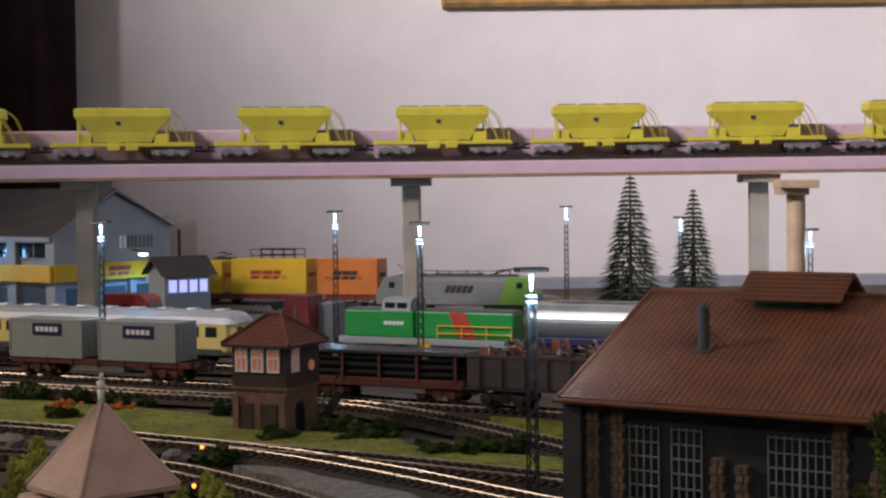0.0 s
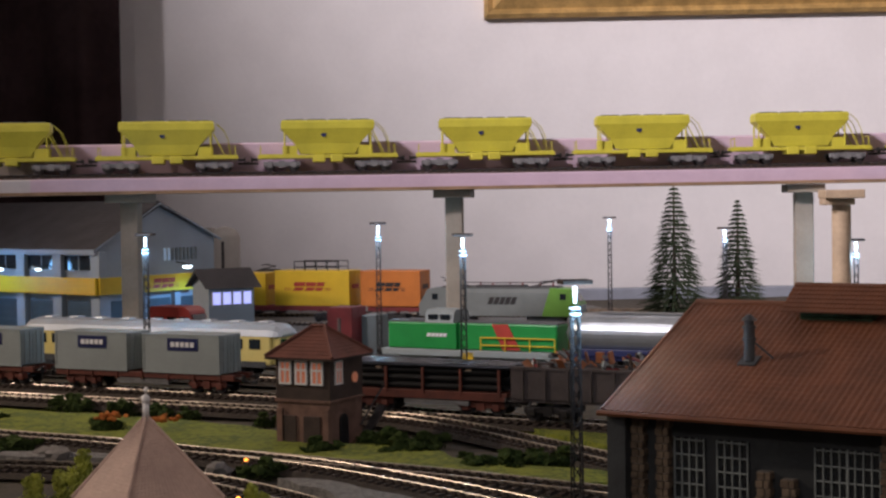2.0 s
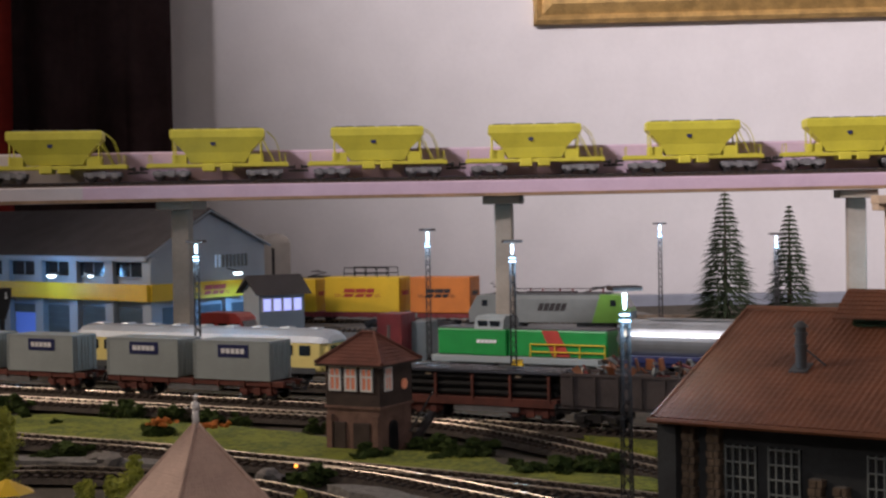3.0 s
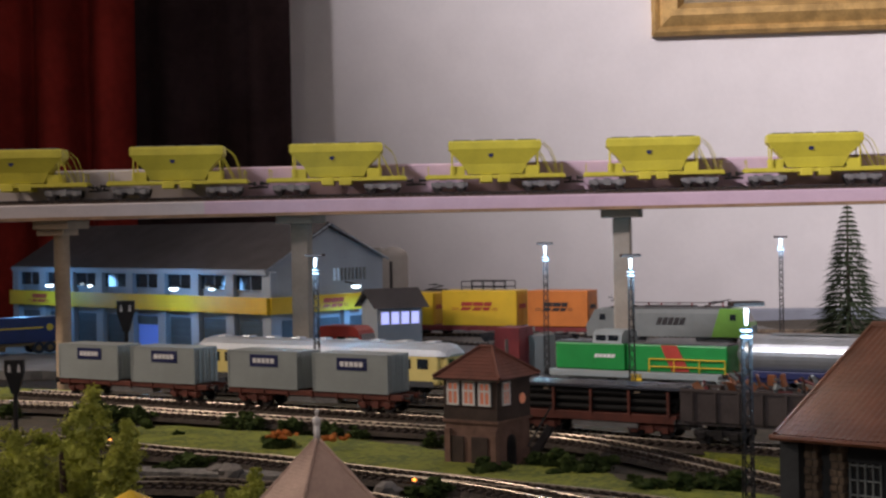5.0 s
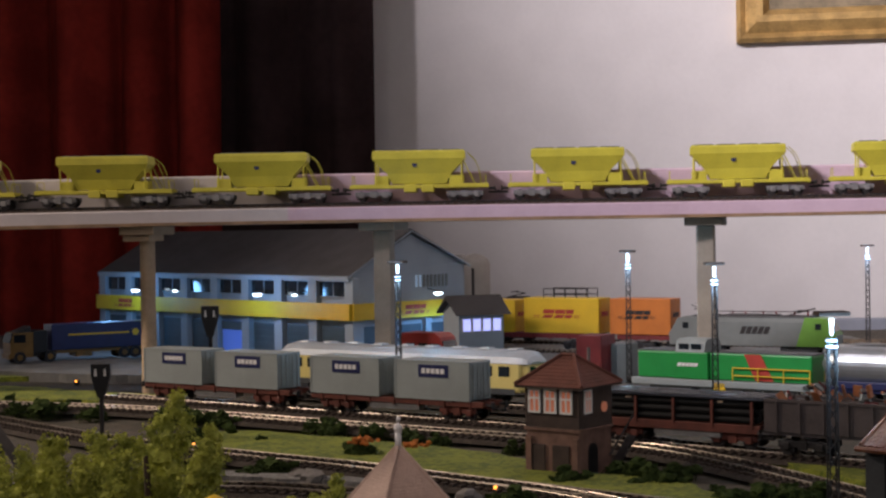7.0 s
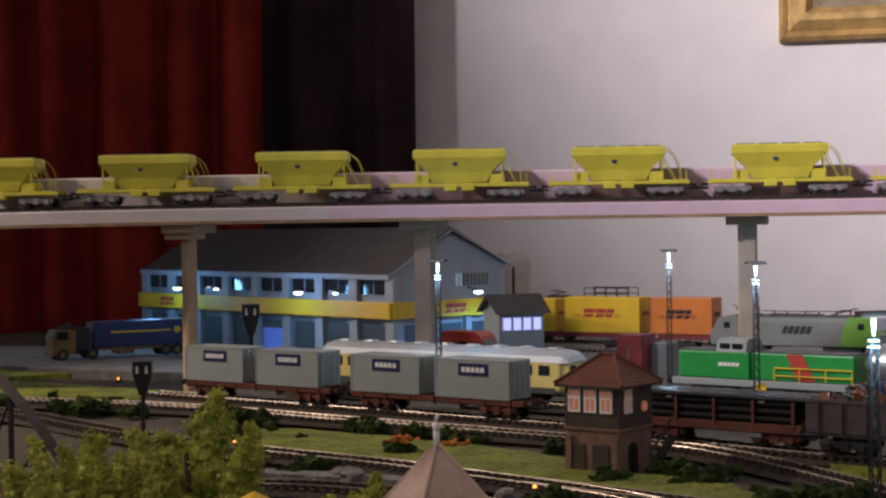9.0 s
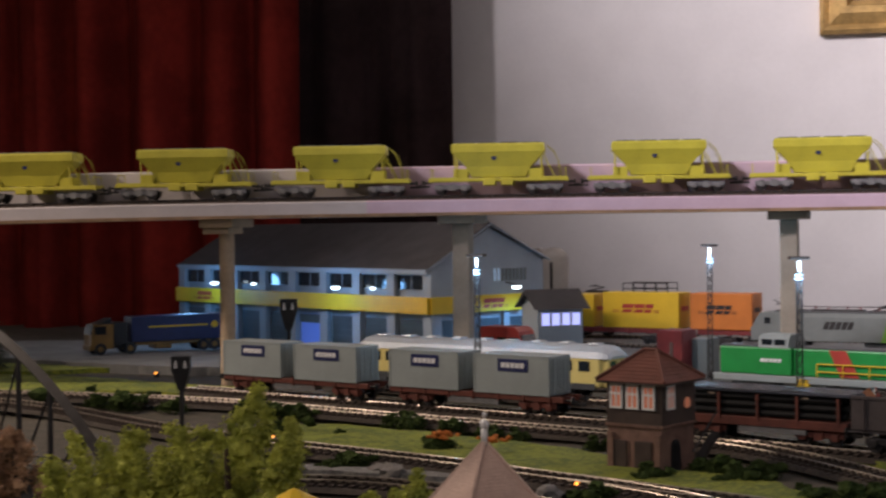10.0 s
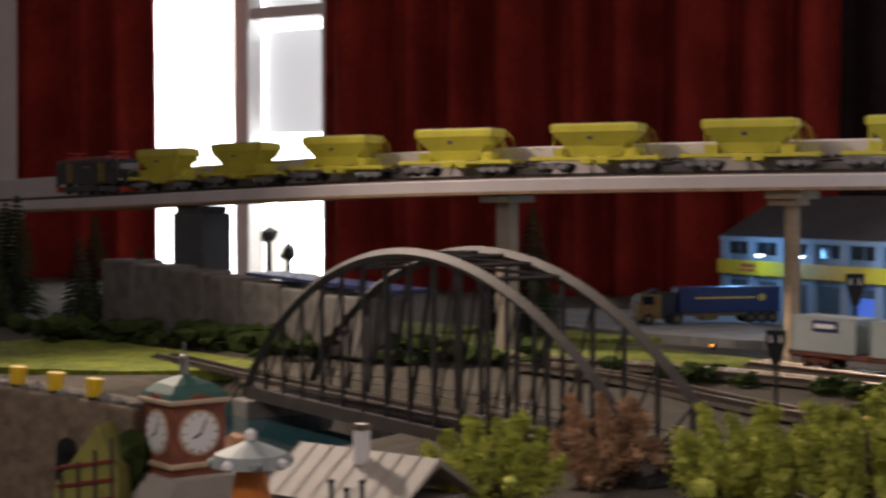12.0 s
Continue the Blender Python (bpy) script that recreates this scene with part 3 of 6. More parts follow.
def build_viaduct():
    v = thing("viaduct", pose(0, 0, 0), "long curved viaduct of pink foam boards on plywood", "viaduct")
    # heading is leftwards, so across > 0 is the far side
    part("plywood_deck", strip(VIADUCT, [(-0.036, -0.003), (0.040, -0.003), (0.040, 0.0), (-0.036, 0.0)]), M["ply"], v, "thin brown plywood deck")
    n = len(VIADUCT)
    cuts = [0, int(n * 0.18), int(n * 0.392), int(n * 0.478), int(n * 0.66), int(n * 0.82), n]
    for a, b in zip(cuts, cuts[1:]):
        piece = VIADUCT[a:b + 1]
        tone, label = (M["foam"], "pink foam board") if piece[0].x > -0.36 else (M["foam_grey"], "pale grey foam board")
        part("foam_bed", strip(piece, [(-0.035, 0.0), (0.039, 0.0), (0.039, 0.012), (-0.034, 0.012), (-0.035, 0.011)]), tone, v, label)
        part("foam_upstand", strip(piece, [(0.024, 0.012), (0.038, 0.012), (0.038, 0.044), (0.036, 0.0455), (0.025, 0.0455), (0.024, 0.044)]), tone, v, label)
    line = [p + Vector((0, 0, 0.0125)) for p in spline([tuple(p) for p in VIADUCT], 0.0072)]
    t = thing("railway_track", pose(0, 0, 0), "single model track laid on the pink viaduct", "railway track", "tracks of the layout")
    part("track_bed", strip(line, [(-0.0165, -0.0005), (-0.0150, 0.0012), (0.0150, 0.0012), (0.0165, -0.0005)]), M["sleeper"], t)
    lay_sleepers(t, line, 0.001, -1.02, 1.10)
    for off in (-0.00825, 0.00825):
        part("rail", strip(line, [(off - 0.0006, 0.0018), (off - 0.0006, 0.0042), (off + 0.0006, 0.0042), (off + 0.0006, 0.0018)]), M["steel"], t)
    for x, y, z, wood, fat in ((-0.03, 1.548, 0.163, "grey_wood", 0.0085), (-0.337, 1.512, 0.163, "grey_wood", 0.0085), (-0.563, 1.472, 0.162, "pale_wood", 0.0074), (-0.85, 1.437, 0.159, "grey_wood", 0.0085),
                               (-1.285, 1.485, 0.147, "dark_grey", 0.0245), (0.307, 1.552, 0.163, "grey_wood", 0.0088), (0.332, 1.50, 0.157, "pale_wood", 0.0088), (-1.78, 1.65, 0.136, "grey_wood", 0.0085)):
        c = thing("viaduct_pillar", pose(x, y, 0, rz=-4), "upright wooden post with a flat cap board under the viaduct", "pillar", "viaduct pillars")
        if wood == "pale_wood":
            part("post", Shape().cyl(fat, z - 0.008, (0, 0, (z - 0.008) / 2), seg=24), M[wood], c, "round pine post", smooth=False)
            part("lower_cap", Shape().box(0.028, 0.034, 0.006, (-0.004, 0, z - 0.0111), bevel=0.0008), M[wood], c)
        else:
            part("post", Shape().box(2 * fat, 2 * fat, z - 0.008, (0, 0, (z - 0.008) / 2), bevel=0.0012), M[wood], c)
        part("cap_board", Shape().box(0.036, 0.05, 0.008, (0, 0, z - 0.004), bevel=0.001), M[wood], c)


def hopper_wagon():
    w = thing("hopper_wagon", pose(0, 0, 0), "yellow bogie hopper wagon running on the viaduct", "wagon", "hopper train")
    # body: straight rim above, chutes drawn in below
    s = Shape()
    lv = [(0.0435, 0.0155, 0.0515), (0.0445, 0.016, 0.0495), (0.0445, 0.016, 0.043), (0.031, 0.0110, 0.028), (0.026, 0.0095, 0.0175)]
    rings = [[s.bm.verts.new((sx * a, sy * b, z)) for sx, sy in ((-1, -1), (1, -1), (1, 1), (-1, 1))] for a, b, z in lv]
    for a, b in zip(rings, rings[1:]):
        for k in range(4):
            s.bm.faces.new((a[k], a[(k + 1) % 4], b[(k + 1) % 4], b[k]))
    s.bm.faces.new(rings[0])
    s.bm.faces.new(rings[-1][::-1])
    part("hopper_body", s, M["hopper"], w)
    r = Shape()
    for sx in (-1, 1):
        for k in range(2):
            r.box(0.0175, 0.022, 0.0016, (sx * (0.0105 + 0.0205 * k), 0, 0.0519), bevel=0.0005)
    part("roof_hatch", r, M["dark_grey"], w, "grey roof hatches")
    f = Shape()
    for sy in (-1, 1):
        f.box(0.132, 0.0022, 0.0035, (0, sy * 0.0125, 0.0148), bevel=0.0004)
    for sx in (-1, 1):
        f.box(0.0025, 0.027, 0.004, (sx * 0.0655, 0, 0.0148))
        f.box(0.036, 0.027, 0.0012, (sx * 0.047, 0, 0.0168))
        f.box(0.014, 0.020, 0.009, (sx * 0.036, 0, 0.0215), bevel=0.0006)
        for sy in (-1, 1):
            f.tube([(sx * 0.041, sy * 0.0128, 0.0165), (sx * 0.041, sy * 0.0140, 0.0425)], 0.0008, 6)
            if sx > 0:
                f.tube([(sx * 0.054, sy * 0.0125, 0.0165), (sx * 0.042, sy * 0.0140, 0.0420)], 0.0006, 6)
    part("underframe", f, M["hopper"], w)
    c = Shape()
    for sx in (-1, 1):
        c.box(0.012, 0.028, 0.008, (sx * 0.0085, 0, 0.0130), bevel=0.001)
    part("discharge_chute", c, M["hopper"], w)
    for sx in (-1, 1):
        for sy in (-1, 1) if sx > 0 else ():
            part("end_rail", Shape().tube([(0.0595, sy * 0.011, 0.0165), (0.0575, sy * 0.011, 0.032), (0.0535, sy * 0.012, 0.042), (0.0465, sy * 0.013, 0.049)], 0.00045, 5), M["hopper"], w)
        part("hand_rail", Shape().tube([(sx * 0.064, -0.012, 0.0165), (sx * 0.064, -0.012, 0.026), (sx * 0.064, 0.012, 0.026), (sx * 0.064, 0.012, 0.0165)], 0.0005, 5), M["hopper"], w)
        bogie(w, sx * 0.044)
        coupling(w, sx * 0.0665, sx)
    for sy in (-1, 1):
        part("emblem", Shape().cyl(0.0026, 0.0006, (-0.004, sy * 0.0141, 0.0370), "y", 10), M["navy"], w, "small blue emblem")
    return w


def electric_loco():
    w = thing("electric_locomotive", pose(0, 0, 0), "black four-axle electric locomotive with red pantographs on the viaduct", "locomotive")
    body = Shape()
    prof = [(-0.0165, 0.0135), (-0.0165, 0.041), (-0.0135, 0.0450), (0.0135, 0.0450), (0.0165, 0.041), (0.0165, 0.0135)]
    body.prism(prof, 0.160, rz=90)
    part("body", body, M["black"], w)
    for sx in (-1, 1):
        part("snow_plough", Shape().prism([(0, 0.003), (0.006, 0.003), (0.004, 0.010), (0, 0.010)], 0.026, (sx * 0.081, 0, 0), rz=0 if sx > 0 else 180), M["red"], w, "red snow plough")
        part("windscreen", Shape().box(0.0008, 0.026, 0.008, (sx * 0.0803, 0, 0.0355), bevel=0.0002), M["dark_glass"], w)
        for sy in (-1, 1):
            part("cab_window", Shape().box(0.008, 0.0008, 0.007, (sx * 0.072, sy * 0.0168, 0.0355)), M["dark_glass"], w)
            part("headlamp", Shape().cyl(0.0016, 0.001, (sx * 0.0806, sy * 0.011, 0.019), "x", 10), M["white"], w)
            for dx in (0.046, 0.038):
                part("door_rail", Shape().cyl(0.0005, 0.024, (sx * dx, sy * 0.0170, 0.028), seg=6), M["yellow"], w)
        roof = Shape()
        roof.box(0.030, 0.018, 0.0015, (sx * 0.052, 0, 0.0462))
        roof.tube([(sx * 0.034, 0, 0.047), (sx * 0.058, 0, 0.0545), (sx * 0.046, 0, 0.0505)], 0.0007, 5)
        roof.tube([(sx * 0.034, 0.006, 0.049), (sx * 0.07, 0.006, 0.049)], 0.0006, 5)
        roof.tube([(sx * 0.034, -0.006, 0.049), (sx * 0.07, -0.006, 0.049)], 0.0006, 5)
        roof.box(0.002, 0.026, 0.0012, (sx * 0.056, 0, 0.0543))
        part("pantograph", roof, M["red"], w, "folded red pantograph")
        bogie(w, sx * 0.045, M["dark_grey"], 0.0072, 0.032, 0.007)
        coupling(w, sx * 0.083, sx)
    line = Shape().tube([(-0.033, 0.004, 0.0485), (0.033, 0.004, 0.0485)], 0.0005, 5)
    for k in range(5):
        line.cyl(0.0009, 0.004, (-0.03 + 0.015 * k, 0.004, 0.047), seg=6)
    part("roof_line", line, M["grey_metal"], w)
    for sy in (-1, 1):
        marks(w, "emblem", M["grey_metal"], 0.004, sy * 0.0166, 0.035, 0.016, 0.0025, 3, sy)
    part("equipment_box", Shape().box(0.04, 0.026, 0.010, (0, 0, 0.0095), bevel=0.001), M["dark_grey"], w)
    return w


def place_train():
    total = [p + Vector((0, 0, 0.0125 + 0.0042)) for p in VIADUCT]
    back = total[::-1]
    dist = TRAIN_START
    p, h = along(back, dist)
    loco = electric_loco()
    loco.matrix_world = pose(*p, rz=h)
    dist += 0.0925 + 0.076
    first, low = None, Matrix.Diagonal((1.0, 1.0, 0.97, 1.0))
    for k in range(18):
        p, h = along(back, dist)
        if first is None:
            first = hopper_wagon()
            first.matrix_world = pose(*p, rz=h) @ low
        else:
            copy_thing(first, pose(*p, rz=h) @ low)
        dist += 0.152


TRAIN_START = 0.952


# ---- tracks ----
def build_tracks():
    track([(-0.575, 1.408), (-0.55, 1.397), (-0.37, 1.314), (-0.1965, 1.230), (-0.115, 1.185), (-0.038, 1.1120), (0.088, 1.0390), (0.29, 0.925), (0.6, 0.75)], "yard track under the container train")
    track([(-0.88, 1.352), (-0.80, 1.352), (-0.72, 1.346), (-0.648, 1.336), (-0.561, 1.319), (-0.472, 1.290), (-0.411, 1.260), (-0.354, 1.232), (-0.296, 1.206), (-0.247, 1.184), (-0.157, 1.142), (-0.090, 1.112), (-0.053, 1.087), (-0.014, 1.041), (0.022, 0.987), (0.059, 0.927), (0.11, 0.84), (0.15, 0.77)], "empty main track with bright rails")
    track([(-0.76, 1.300), (-0.70, 1.277), (-0.621, 1.236), (-0.525, 1.160), (-0.440, 1.100), (-0.367, 1.058), (-0.300, 1.024), (-0.244, 0.996), (-0.183, 0.957), (-0.146, 0.934), (-0.109, 0.909), (-0.075, 0.880), (-0.026, 0.829), (0.003, 0.796), (0.030, 0.764), (0.055, 0.735), (0.10, 0.68)], "empty branching track with bright rails")
    track([(-0.58, 0.91), (-0.461, 0.893), (-0.400, 0.893), (-0.354, 0.901), (-0.298, 0.911), (-0.261, 0.907), (-0.224, 0.895), (-0.185, 0.876), (-0.148, 0.850), (-0.112, 0.811), (-0.079, 0.768), (-0.05, 0.72)], "empty front track with bright rails")
    track([(-0.146, 0.936), (-0.110, 0.915), (-0.076, 0.895), (-0.027, 0.866), (0.004, 0.845), (0.033, 0.825), (0.057, 0.808), (0.10, 0.77)], "siding running off the branching track", bed=False)
    track([(-1.10, 1.20), (-0.855, 1.065), (-0.45, 0.857), (-0.36, 0.81), (-0.27, 0.74)], "dark track crossing the arch bridge", bed=False)
    track([(-0.46, 1.476), (-0.42, 1.458), (-0.163, 1.335), (0.0, 1.257), (0.25, 1.14), (0.6, 0.99)], "yard track under the yellow railcar")
    track([(-0.30, 1.542), (-0.094, 1.444), (0.07, 1.364), (0.16, 1.322), (0.5, 1.17)], "yard track under the green diesel")
    track([(-0.45, 2.02), (-0.1, 1.902), (0.12, 1.838), (0.5, 1.73), (0.9, 1.60)], "rear yard track under the grey locomotive")
    track([(-0.5, 2.14), (-0.1, 2.06), (0.2, 1.99), (0.5, 1.92), (0.9, 1.8)], "rear yard track near the wall")


# ---- yard trains ----
def container_wagon(m, length=0.082):
    w = thing("container_wagon", m, "oxide brown flat wagon carrying grey containers", "wagon", "container train")
    f = Shape()
    L = 2 * length + 0.016
    for sy in (-1, 1):
        f.box(L, 0.002, 0.0045, (0, sy * 0.0125, 0.0128), bevel=0.0004)
        for k in range(7):
            f.box(0.0015, 0.0022, 0.006, (-L / 2 + L * (k + 0.5) / 7, sy * 0.0132, 0.0125))
    f.box(L, 0.006, 0.005, (0, 0, 0.0118))
    for k in range(5):
        f.box(0.003, 0.025, 0.0035, (-L / 2 + L * (k + 0.5) / 5, 0, 0.0125))
    part("underframe", f, M["wagon"], w)
    for sx in (-1, 1):
        bogie(w, sx * (L / 2 - 0.026), M["wagon"])
        coupling(w, sx * L / 2, sx)
    part("brake_gear", Shape().box(0.05, 0.004, 0.004, (0, -0.011, 0.008)).box(0.014, 0.012, 0.006, (0.01, 0, 0.008), bevel=0.001), M["grey_metal"], w)
    return w


def container(m, length=0.082, height=0.0305, width=0.0285):
    c = thing("container", m, "grey shipping container with a navy name panel on the wagon", "container", "grey containers")
    part("shell", Shape().box(length, width, height, (0, 0, height / 2), bevel=0.0006), M["container"], c)
    fr = Shape()
    for sx in (-1, 1):
        for sy in (-1, 1):
            fr.box(0.0016, 0.0016, height, (sx * (length / 2 - 0.0005), sy * (width / 2 - 0.0004), height / 2))
    for z in (0.0006, height - 0.0006):
        for sy in (-1, 1):
            fr.box(length, 0.0014, 0.0014, (0, sy * (width / 2 - 0.0003), z))
    part("corner_frame", fr, M["container"], c)
    for sy in (-1, 1):
        leaf = Shape().box(0.0008, width * 0.46, height * 0.92, (length / 2 + 0.0002, sy * width * 0.24, height / 2))
        for k in range(5):
            leaf.box(0.0012, width * 0.40, 0.0020, (length / 2 + 0.0005, sy * width * 0.24, height * (0.18 + 0.16 * k)))
        door = part("end_door", leaf, M["container"], c)
        for y in (0.14, 0.36):
            part("lock_rod", Shape().cyl(0.0005, height * 0.9, (length / 2 + 0.0013, sy * width * y, height / 2), seg=6), M["container"], door)
    panel = part("name_panel", Shape().box(0.029, 0.0005, 0.0098, (0.002, -width / 2 - 0.0003, height * 0.74)), M["navy"], c, "navy panel with pale lettering")
    s = Shape()
    for k in range(5):
        s.box(0.0036, 0.0004, 0.0040, (0.002 - 0.0092 + 0.0046 * k, -width / 2 - 0.0007, height * 0.74), bevel=0.0006)
    part("lettering", s, M["lettering"], panel)
    return c


def stanchion_wagon(m):
    w = thing("stanchion_wagon", m, "dark brown stake wagon loaded with black and steel pipes", "wagon")
    f = Shape()
    L = 0.128
    for sy in (-1, 1):
        f.box(L, 0.002, 0.006, (0, sy * 0.0135, 0.0135), bevel=0.0004)
        for k in range(5):
            f.box(0.0018, 0.0018, 0.019, (-L / 2 + 0.006 + (L - 0.012) * k / 4, sy * 0.0142, 0.0240))
    f.box(L, 0.026, 0.002, (0, 0, 0.0155))
    part("underframe", f, M["wagon"], w)
    for r in range(3):
        for k in range(6):
            part("pipe", Shape().cyl(0.0024, L * random.uniform(0.86, 0.95), (random.uniform(-0.003, 0.003), -0.0115 + 0.0046 * k, 0.0195 + 0.0052 * r), "x", 8), M["pipe"], w)
    for k in range(9):
        part("top_pipe", Shape().cyl(0.0017, L * random.uniform(0.97, 1.02), (random.uniform(-0.002, 0.002) + 0.003, -0.0144 + 0.0036 * k, 0.0338), "x", 10), M["gloss_steel"], w, "glossy dark steel pipe")
    part("bearer", Shape().box(0.004, 0.028, 0.0016, (-0.035, 0, 0.0314)).box(0.004, 0.028, 0.0016, (0.035, 0, 0.0314)), M["pale_wood"], w, "pale timber bearer")
    for sx in (-1, 1):
        bogie(w, sx * 0.043, M["wagon"])
        coupling(w, sx * L / 2, sx)
    part("spare_plank", Shape().box(0.05, 0.003, 0.003, (0.01, -0.0125, 0.0085)), M["grey_metal"], w)
    return w


def gondola(m):
    w = thing("open_wagon", m, "weathered grey-brown open wagon heaped with scrap metal", "wagon")
    L = 0.145
    s = Shape()
    for sy in (-1, 1):
        s.box(L, 0.0014, 0.020, (0, sy * 0.0145, 0.025), bevel=0.0003)
        s.box(L, 0.0026, 0.0018, (0, sy * 0.0148, 0.0355))
        for k in range(9):
            s.box(0.002, 0.002, 0.020, (-L / 2 + L * (k + 0.5) / 9, sy * 0.0156, 0.025))
    for sx in (-1, 1):
        s.box(0.0014, 0.029, 0.020, (sx * L / 2, 0, 0.025))
    s.box(L, 0.028, 0.003, (0, 0, 0.0145))
    part("body", s, M["dull_brown"], w)
    for sx in (-1, 1):
        bogie(w, sx * 0.048, M["steel"])
        coupling(w, sx * L / 2, sx)
    for k in range(70):
        x = random.uniform(-0.066, 0.066)
        top = 0.037 + 0.011 * math.exp(-((x + 0.030) / 0.022) ** 2) + 0.008 * math.exp(-((x - 0.012) / 0.012) ** 2)
        b = Shape().box(random.uniform(0.004, 0.012), random.uniform(0.001, 0.006), random.uniform(0.0006, 0.002),
                        (x, random.uniform(-0.010, 0.010), random.uniform(0.033, top)), random.uniform(0, 90), random.uniform(0, 90), random.uniform(0, 90))
        part("scrap_piece", b, M[random.choice(("rust", "copper", "grey_metal", "copper", "brick_dark", "container"))], w)
    part("scrap_heap", Shape().box(L * 0.94, 0.026, 0.012, (0, 0, 0.029), bevel=0.003), M["brick_dark"], w)
    return w


def railcar(m):
    w = thing("railcar", m, "cream yellow railcar with a silver ribbed roof", "railcar")
    L = 0.262
    part("body", Shape().box(L, 0.0325, 0.0255, (0, 0, 0.0235), bevel=0.002), M["cream_yellow"], w)
    prof = [(-0.0168, 0.0350), (-0.0155, 0.0405), (-0.0105, 0.0445), (0, 0.0460), (0.0105, 0.0445), (0.0155, 0.0405), (0.0168, 0.0350)]
    part("roof", Shape().prism(prof, L - 0.004, rz=90), M["silver"], w, "silver rounded roof", smooth=False)
    v = Shape()
    for k in range(9):
        v.box(0.010, 0.010, 0.0014, (-L / 2 + L * (k + 0.5) / 9, 0, 0.0463), bevel=0.0005)
    part("roof_vents", v, M["silver"], w)
    for sx in (-1, 1):
        # the roof slopes down over a narrowed end with cab windows
        d = Shape()
        rings = [[d.bm.verts.new((sx * (L / 2 + x), y * fy, 0.0350 + (z - 0.0350) * fz)) for y, z in prof]
                 for x, fy, fz in ((-0.0025, 1, 1), (0.002, 0.96, 0.90), (0.006, 0.86, 0.62), (0.0085, 0.76, 0.18))]
        for a, b in zip(rings, rings[1:]):
            for k in range(len(prof) - 1):
                d.bm.faces.new((a[k], b[k], b[k + 1], a[k + 1]))
            d.bm.faces.new((a[0], a[-1], b[-1], b[0]))
        d.bm.faces.new(rings[-1])
        bmesh.ops.recalc_face_normals(d.bm, faces=d.bm.faces)
        part("roof_end", d, M["silver"], w, "sloping silver roof end")
        part("body_end", Shape().box(0.010, 0.0265, 0.0245, (sx * (L / 2 + 0.0025), 0, 0.0230), bevel=0.0025), M["cream_yellow"], w)
    for sy in (-1, 1):
        for k in range(14):
            part("window", Shape().box(0.011, 0.0008, 0.0085, (-L / 2 + 0.016 + 0.0177 * k, sy * 0.0164, 0.0285), bevel=0.0002), M["dark_glass"], w)
        part("skirt", Shape().box(L * 0.96, 0.0012, 0.005, (0, sy * 0.0160, 0.0115)), M["dark_grey"], w)
    for y in (-0.009, 0.009):
        part("end_window", Shape().box(0.0008, 0.0075, 0.0085, (L / 2 + 0.0077, y * 0.9, 0.0288)), M["dark_glass"], w)
    part("end_door", Shape().box(0.0010, 0.0065, 0.018, (L / 2 + 0.0077, 0, 0.0225)), M["cream_yellow"], w)
    for sx in (-1, 1):
        bogie(w, sx * 0.09, M["steel"])
        coupling(w, sx * (L / 2 + 0.007), sx)
    return w


def diesel_loco(m):
    w = thing("diesel_locomotive", m, "green diesel shunting locomotive with a red stripe and yellow rails", "locomotive")
    L = 0.172
    part("frame", Shape().box(L, 0.033, 0.006, (0, 0, 0.0125), bevel=0.0008), M["container"], w, "grey frame and steps")
    part("long_hood", Shape().box(0.094, 0.026, 0.0235, (0.036, 0, 0.0275), bevel=0.0015), M["green"], w)
    part("short_hood", Shape().box(0.036, 0.026, 0.0235, (-0.063, 0, 0.0275), bevel=0.0015), M["green"], w)
    part("cab", Shape().box(0.034, 0.0325, 0.0235, (-0.028, 0, 0.0275), bevel=0.001), M["green"], w)
    part("hood_top", Shape().box(0.094, 0.024, 0.0012, (0.036, 0, 0.0397)).box(0.036, 0.024, 0.0012, (-0.063, 0, 0.0397)), M["dark_grey"], w, "dark grey hood top")
    cab = Shape().prism([(-0.0163, 0.0393), (-0.0145, 0.0475), (-0.010, 0.0505), (0.010, 0.0505), (0.0145, 0.0475), (0.0163, 0.0393)], 0.028, (-0.028, 0, 0), rz=90)
    part("cab_top", cab, M["container"], w, "pale grey cab top")
    for sy in (-1, 1):
        for dx in (-0.008, 0.004):
            part("cab_window", Shape().box(0.0095, 0.0008, 0.0062, (-0.026 + dx, sy * 0.0158, 0.0435), rx=sy * -11), M["dark_glass"], w)
        part("red_stripe", Shape().prism([(0.032, 0.0165), (0.049, 0.0165), (0.037, 0.0388), (0.022, 0.0388)], 0.0006, (0, sy * 0.0133, 0)), M["red"], w, "slanting red stripe")
        rail = Shape()
        for z in (0.0205, 0.027):
            rail.tube([(0.012, sy * 0.0155, z), (0.082, sy * 0.0155, z)], 0.0006, 5)
        for k in range(4):
            rail.cyl(0.0006, 0.012, (0.012 + 0.0233 * k, sy * 0.0155, 0.0210), seg=5)
        part("handrail", rail, M["yellow"], w, "yellow handrail")
        marks(w, "lettering", M["lettering"], -0.030, sy * 0.0163, 0.0285, 0.020, 0.003, 5, sy)
        part("step", Shape().box(0.010, 0.002, 0.010, (0.0, sy * 0.0155, 0.0085)), M["yellow"], w)
    for sx in (-1, 1):
        bogie(w, sx * 0.05, M["mid_grey"], 0.0058, 0.028, 0.007)
        coupling(w, sx * L / 2, sx)
    part("fuel_tank", Shape().box(0.04, 0.026, 0.009, (0, 0, 0.0075), bevel=0.001), M["mid_grey"], w)
    return w


